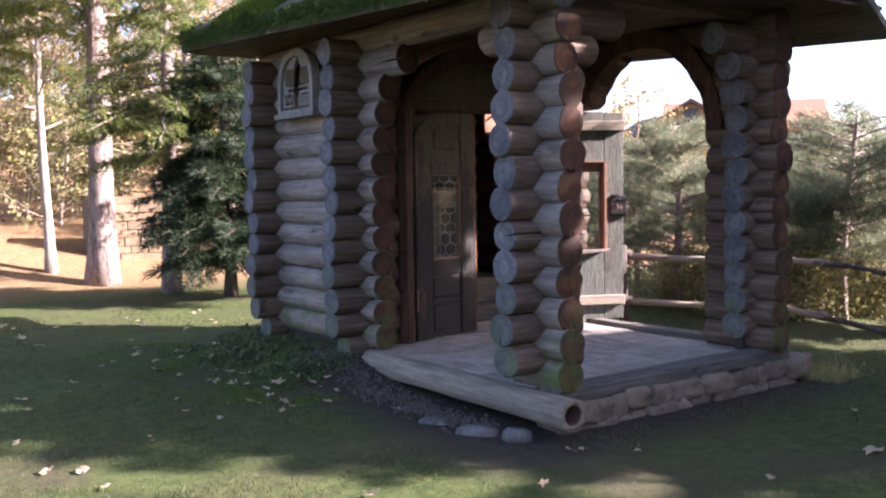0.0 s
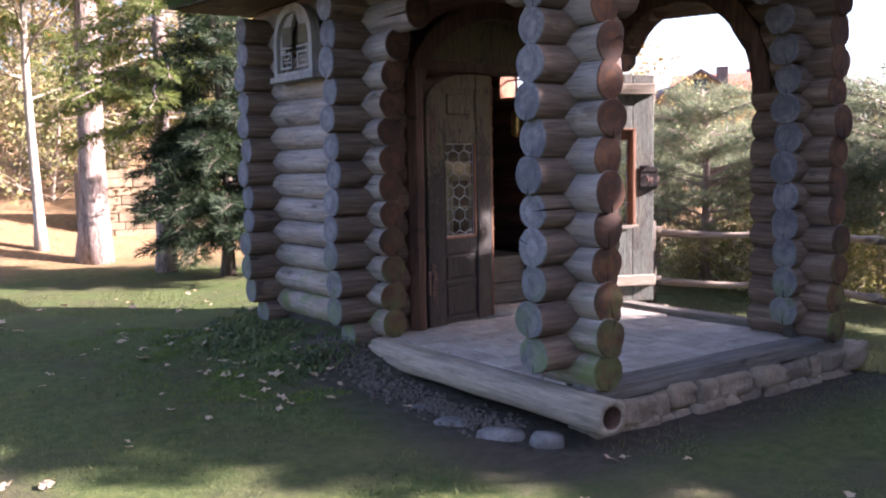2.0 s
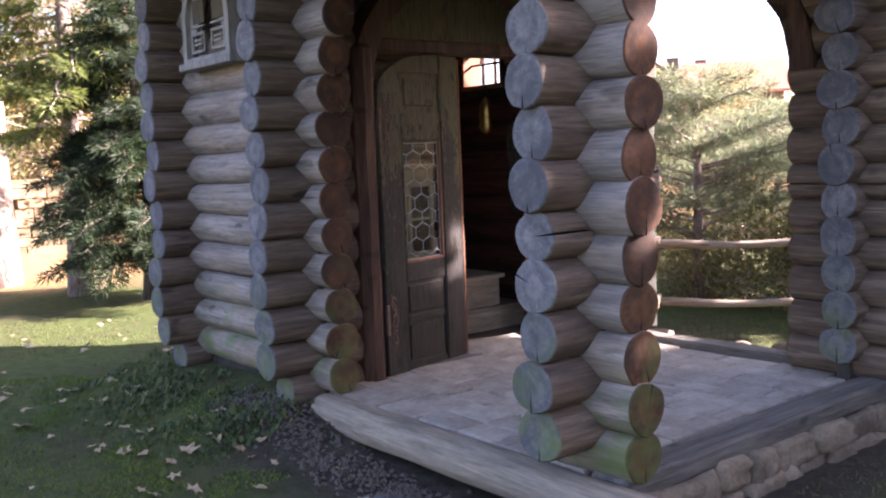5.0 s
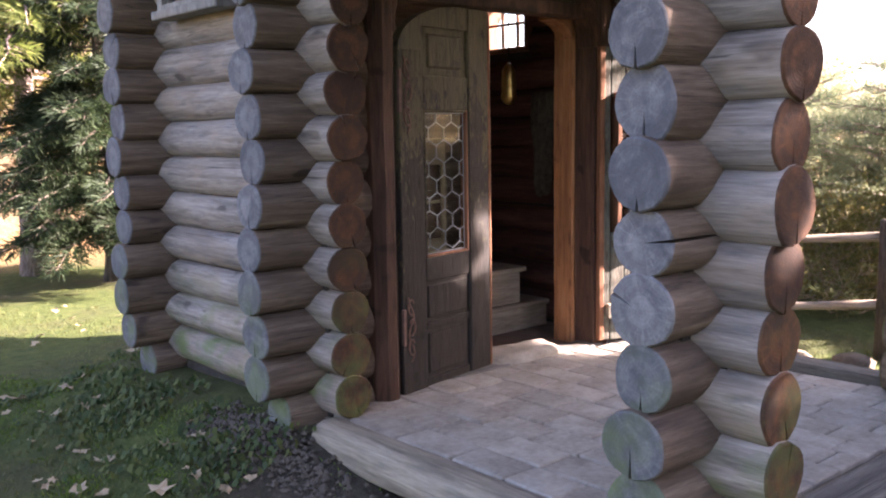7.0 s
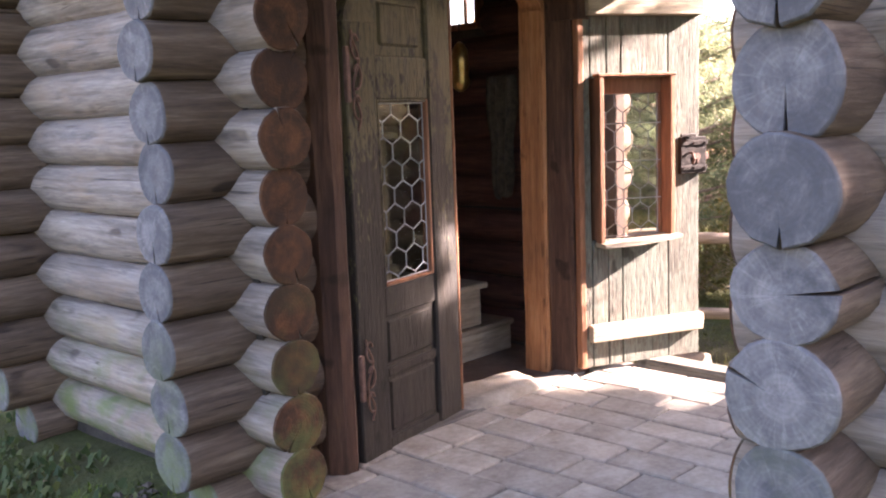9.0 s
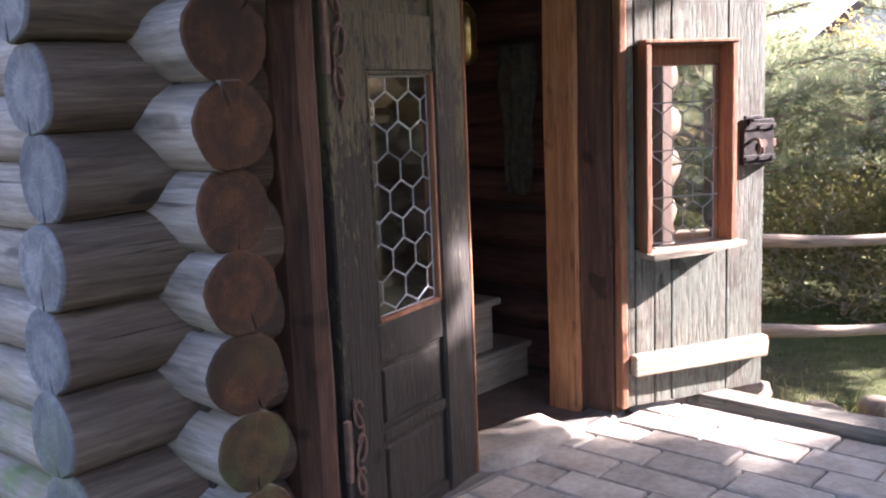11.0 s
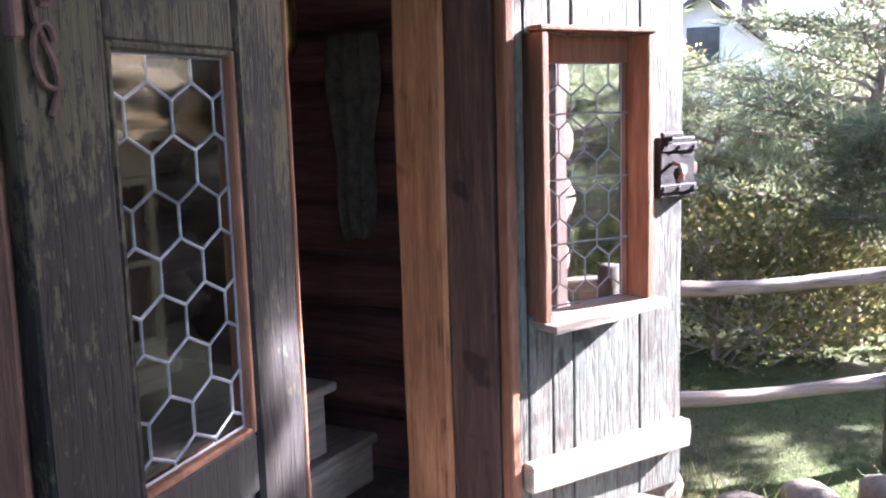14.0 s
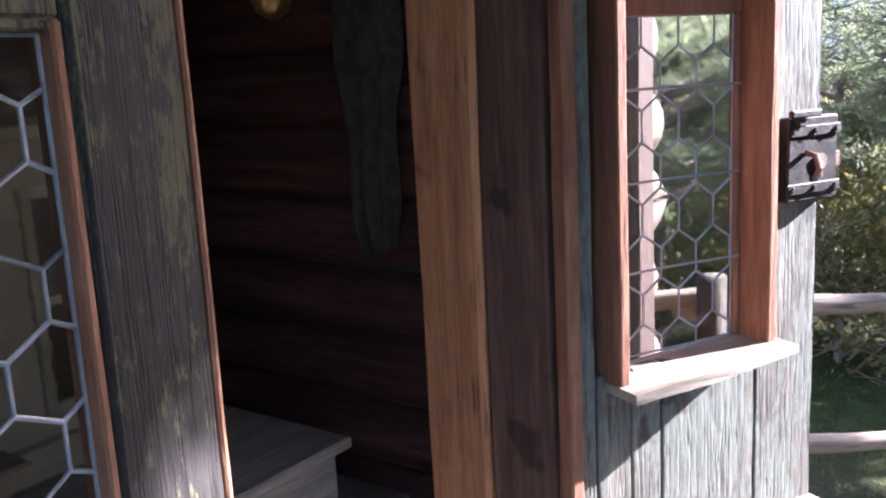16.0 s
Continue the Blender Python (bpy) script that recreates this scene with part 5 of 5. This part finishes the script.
# ---- far things ----
def retaining_wall():
    w = tagged(new("stone_wall"), "low retaining wall of grey-brown coursed stones below the bank", "stone wall", kind="structure")
    part("earth_core", box(5.2, 9.5, 19.45, 19.9, -0.5, 1.35, 0), MORTAR, w)
    rnd = random.Random(31)
    z = -0.3
    while z < 1.35:
        h = rnd.uniform(0.15, 0.2)
        x = 5.1 + rnd.uniform(0, 0.3) + max(0, z) * 0.35
        while x < 9.5:
            L = rnd.uniform(0.3, 0.65)
            part("stone", box(-L / 2 + 0.002, L / 2 - 0.002, -0.15, 0.1, -h / 2 + 0.002, h / 2 - 0.002, 0.012), WALL_STONE, w, at=pose(x + L / 2, 19.42 + rnd.uniform(-0.03, 0.02), z + h / 2, 0, rnd.uniform(-1.5, 1.5), rnd.uniform(-2, 2)))
            x += L
        z += h


retaining_wall()


def house(name, x, y, wide, deep, eave, ridge, rz, wall_mat, roof_mat, label):
    g = ground_z(x, y)
    h = thing(name, x, y, g, label, "house", rz=rz)
    part("wall", prism([(-wide / 2, 0), (wide / 2, 0), (wide / 2, eave), (0, ridge), (-wide / 2, eave)], -deep / 2, deep / 2), wall_mat, h)
    sl = (ridge - eave) / (wide / 2)
    for s in (-1, 1):
        o = 0.5
        pts = [(0, ridge + 0.22), (s * (wide / 2 + o), eave - sl * o + 0.22), (s * (wide / 2 + o), eave - sl * o + 0.04), (0, ridge + 0.02)]
        r = part("roof", prism(pts, -deep / 2 - 0.45, deep / 2 + 0.45), roof_mat, h)
    part("chimney", box(wide * 0.18, wide * 0.18 + 0.7, -0.4, 0.4, eave, ridge + 0.6, 0.02), TILE_DARK, h)
    for zz in [1.2, 4.0] if eave > 3.8 else [1.2]:
        for xx in (-wide * 0.22, wide * 0.22):
            win = part("window", box(xx - 0.5, xx + 0.5, -deep / 2 - 0.06, -deep / 2 + 0.02, zz, zz + 1.2, 0.01), FAR_GLASS, h)
            bm = bmesh.new()
            block(bm, xx - 0.58, xx + 0.58, -deep / 2 - 0.09, -deep / 2 - 0.06, zz - 0.1, zz, 0)
            block(bm, xx - 0.03, xx + 0.03, -deep / 2 - 0.09, -deep / 2 - 0.06, zz, zz + 1.2, 0)
            part("frame", bm, PLASTER, win)
    win = part("window", box(-0.4, 0.4, -deep / 2 - 0.06, -deep / 2 + 0.02, (eave + ridge) / 2 - 0.5, (eave + ridge) / 2 + 0.4, 0.01), FAR_GLASS, h)
    return h


house("house", 46.8, 38.2, 5.0, 7, 4.9, 6.4, -51, OCHRE, TILE_DARK, "distant ochre house with a dark steep gable")
house("house", 47.4, 41.4, 4.6, 6, 4.6, 5.8, -30, DARK_TIMBER, TILE_DARK, "distant dark timber house with a chimney")
house("house", 56.4, 41.5, 8, 10, 5.2, 7.2, 37, DARK_TIMBER, TILE_RED, "distant house with a red tiled roof")
house("house", 31.2, 12.8, 5.5, 7, 2.9, 5.2, -76, PLASTER, TILE_DARK, "white rendered house with a dark roof beyond the pines")


# ---- small ground things ----
def leaf_shape(k):
    rnd = random.Random(k)
    n = 10
    pts = []
    for i in range(n):
        a = 2 * math.pi * i / n
        r = (1.0 if i % 2 == 0 else 0.55) * rnd.uniform(0.8, 1.1)
        pts.append((0.035 * r * math.cos(a) * 1.3, 0.035 * r * math.sin(a), 0.012 * rnd.uniform(-0.3, 1.2)))
    verts = [(0, 0, 0.004)] + pts
    faces = [(0, 1 + i, 1 + (i + 1) % n) for i in range(n)]
    return mesh("fallen_leaf", verts, faces, LEAF_DRY)


def lawn():
    rnd = random.Random(77)
    shapes = [leaf_shape(k) for k in range(5)]
    placed = 0
    while placed < 190:
        x, y = rnd.uniform(0.5, 7.5), rnd.uniform(1.6, 13)
        if placed > 150:
            x, y = rnd.uniform(2.9, 3.95), rnd.uniform(6.2, 9.6)
        if 3.9 < x < 7.1 and 4.3 < y < 9.3:
            continue
        placed += 1
        s = rnd.uniform(0.6, 1.3) if rnd.random() < 0.75 else rnd.uniform(1.3, 1.9)
        o = piece("fallen_leaf", rnd.choice(shapes), None, pose(x, y, ground_z(x, y) + 0.02, rnd.uniform(-20, 20), rnd.uniform(-20, 20), rnd.uniform(0, 360)) @ Matrix.Scale(s, 4))
        tagged(o, "dry brown leaf fallen on the lawn", "leaf", "fallen leaves")
    sp, st, iv = Spray(), Spray(), Spray()
    for k in range(120000):
        x, y = rnd.uniform(-0.5, 11.5), rnd.uniform(1.2, 13.5)
        if 4.0 < x < 7.0 and 4.5 < y < 9.0:
            continue
        if noise.noise(Vector((x * 0.9, y * 0.9, 4))) < -0.12 or (3.3 < x < 4.2 and 4.2 < y < 7.2):
            continue
        h = rnd.uniform(0.012, 0.04)
        a = rnd.uniform(0, 6.28)
        sp.blade((x, y, ground_z(x, y) - 0.004), (rnd.gauss(0, 0.018), rnd.gauss(0, 0.018), h), (0.004 * math.cos(a), 0.004 * math.sin(a), 0))
    for k in range(5200):
        x, y = 7.12 + abs(rnd.gauss(0, 0.3)), rnd.uniform(4.3, 7.6)
        h = rnd.uniform(0.04, 0.2) * (1.0 if rnd.random() < 0.3 else 0.5)
        a = rnd.uniform(0, 6.28)
        st.blade((x, y, ground_z(x, y) - 0.004), (rnd.gauss(0, 0.05), rnd.gauss(0, 0.05), h), (0.004 * math.cos(a), 0.004 * math.sin(a), 0))
    for k in range(2600):
        x, y = 3.72 + rnd.gauss(0, 0.22), rnd.uniform(6.9, 9.4)
        if x > 4.15 or noise.noise(Vector((x * 2.5, y * 2.5, 8))) < -0.1:
            continue
        a = Vector((rnd.gauss(0, 1), rnd.gauss(0, 1), rnd.gauss(0, 0.4))).normalized() * rnd.uniform(0.018, 0.042)
        iv.blade((x, y, ground_z(x, y) + rnd.uniform(0.0, 0.06)), tuple(a), tuple(a.orthogonal() * 0.45))
    ms = Spray()
    for k in range(14000):
        x, y = 3.3 + rnd.gauss(0, 0.45), rnd.uniform(6.4, 10.2)
        if x > 4.15 or noise.noise(Vector((x * 2.2, y * 2.2, 2))) < 0.0:
            continue
        q = rnd.uniform(0, 6.28)
        ms.blade((x, y, ground_z(x, y) - 0.004), (rnd.gauss(0, 0.014), rnd.gauss(0, 0.014), rnd.uniform(0.012, 0.03)), (0.006 * math.cos(q), 0.006 * math.sin(q), 0))
    tagged(piece("moss_patch", ms.build("moss_patch", MOSS)), "bright moss on the mound by the cabin", "moss", kind="stuff")
    for n, s, mt, lab, four in (("grass", sp, GRASS, "short mossy lawn grass", False), ("dry_grass", st, STRAW, "sunlit dry grass tufts by the fence", False), ("ivy", iv, IVY, "low ivy and ground cover along the cabin wall", True)):
        tagged(piece(n, s.build(n, mt, four)), lab, "grass" if n != "ivy" else "ivy", kind="stuff")
    # dark gravel drip strip
    bm = bmesh.new()
    verts, faces = [], []
    for k in range(1500):
        x, y = 3.93 + rnd.gauss(0, 0.09), rnd.uniform(5.0, 7.7)
        s = rnd.uniform(0.009, 0.028)
        z = ground_z(x, y) + s * 0.3
        n = len(verts)
        a = rnd.uniform(0, 6.28)
        for i in range(4):
            verts.append((x + s * math.cos(a + i * 1.57) * rnd.uniform(0.7, 1.2), y + s * math.sin(a + i * 1.57) * rnd.uniform(0.7, 1.2), z + rnd.uniform(-0.3, 0.3) * s))
        verts.append((x, y, z + s * 0.7))
        faces += [(n + i, n + (i + 1) % 4, n + 4) for i in range(4)]
    tagged(piece("gravel", mesh("gravel", verts, faces, SLATE)), "dark slate gravel along the sill log", "gravel", kind="stuff")


lawn()
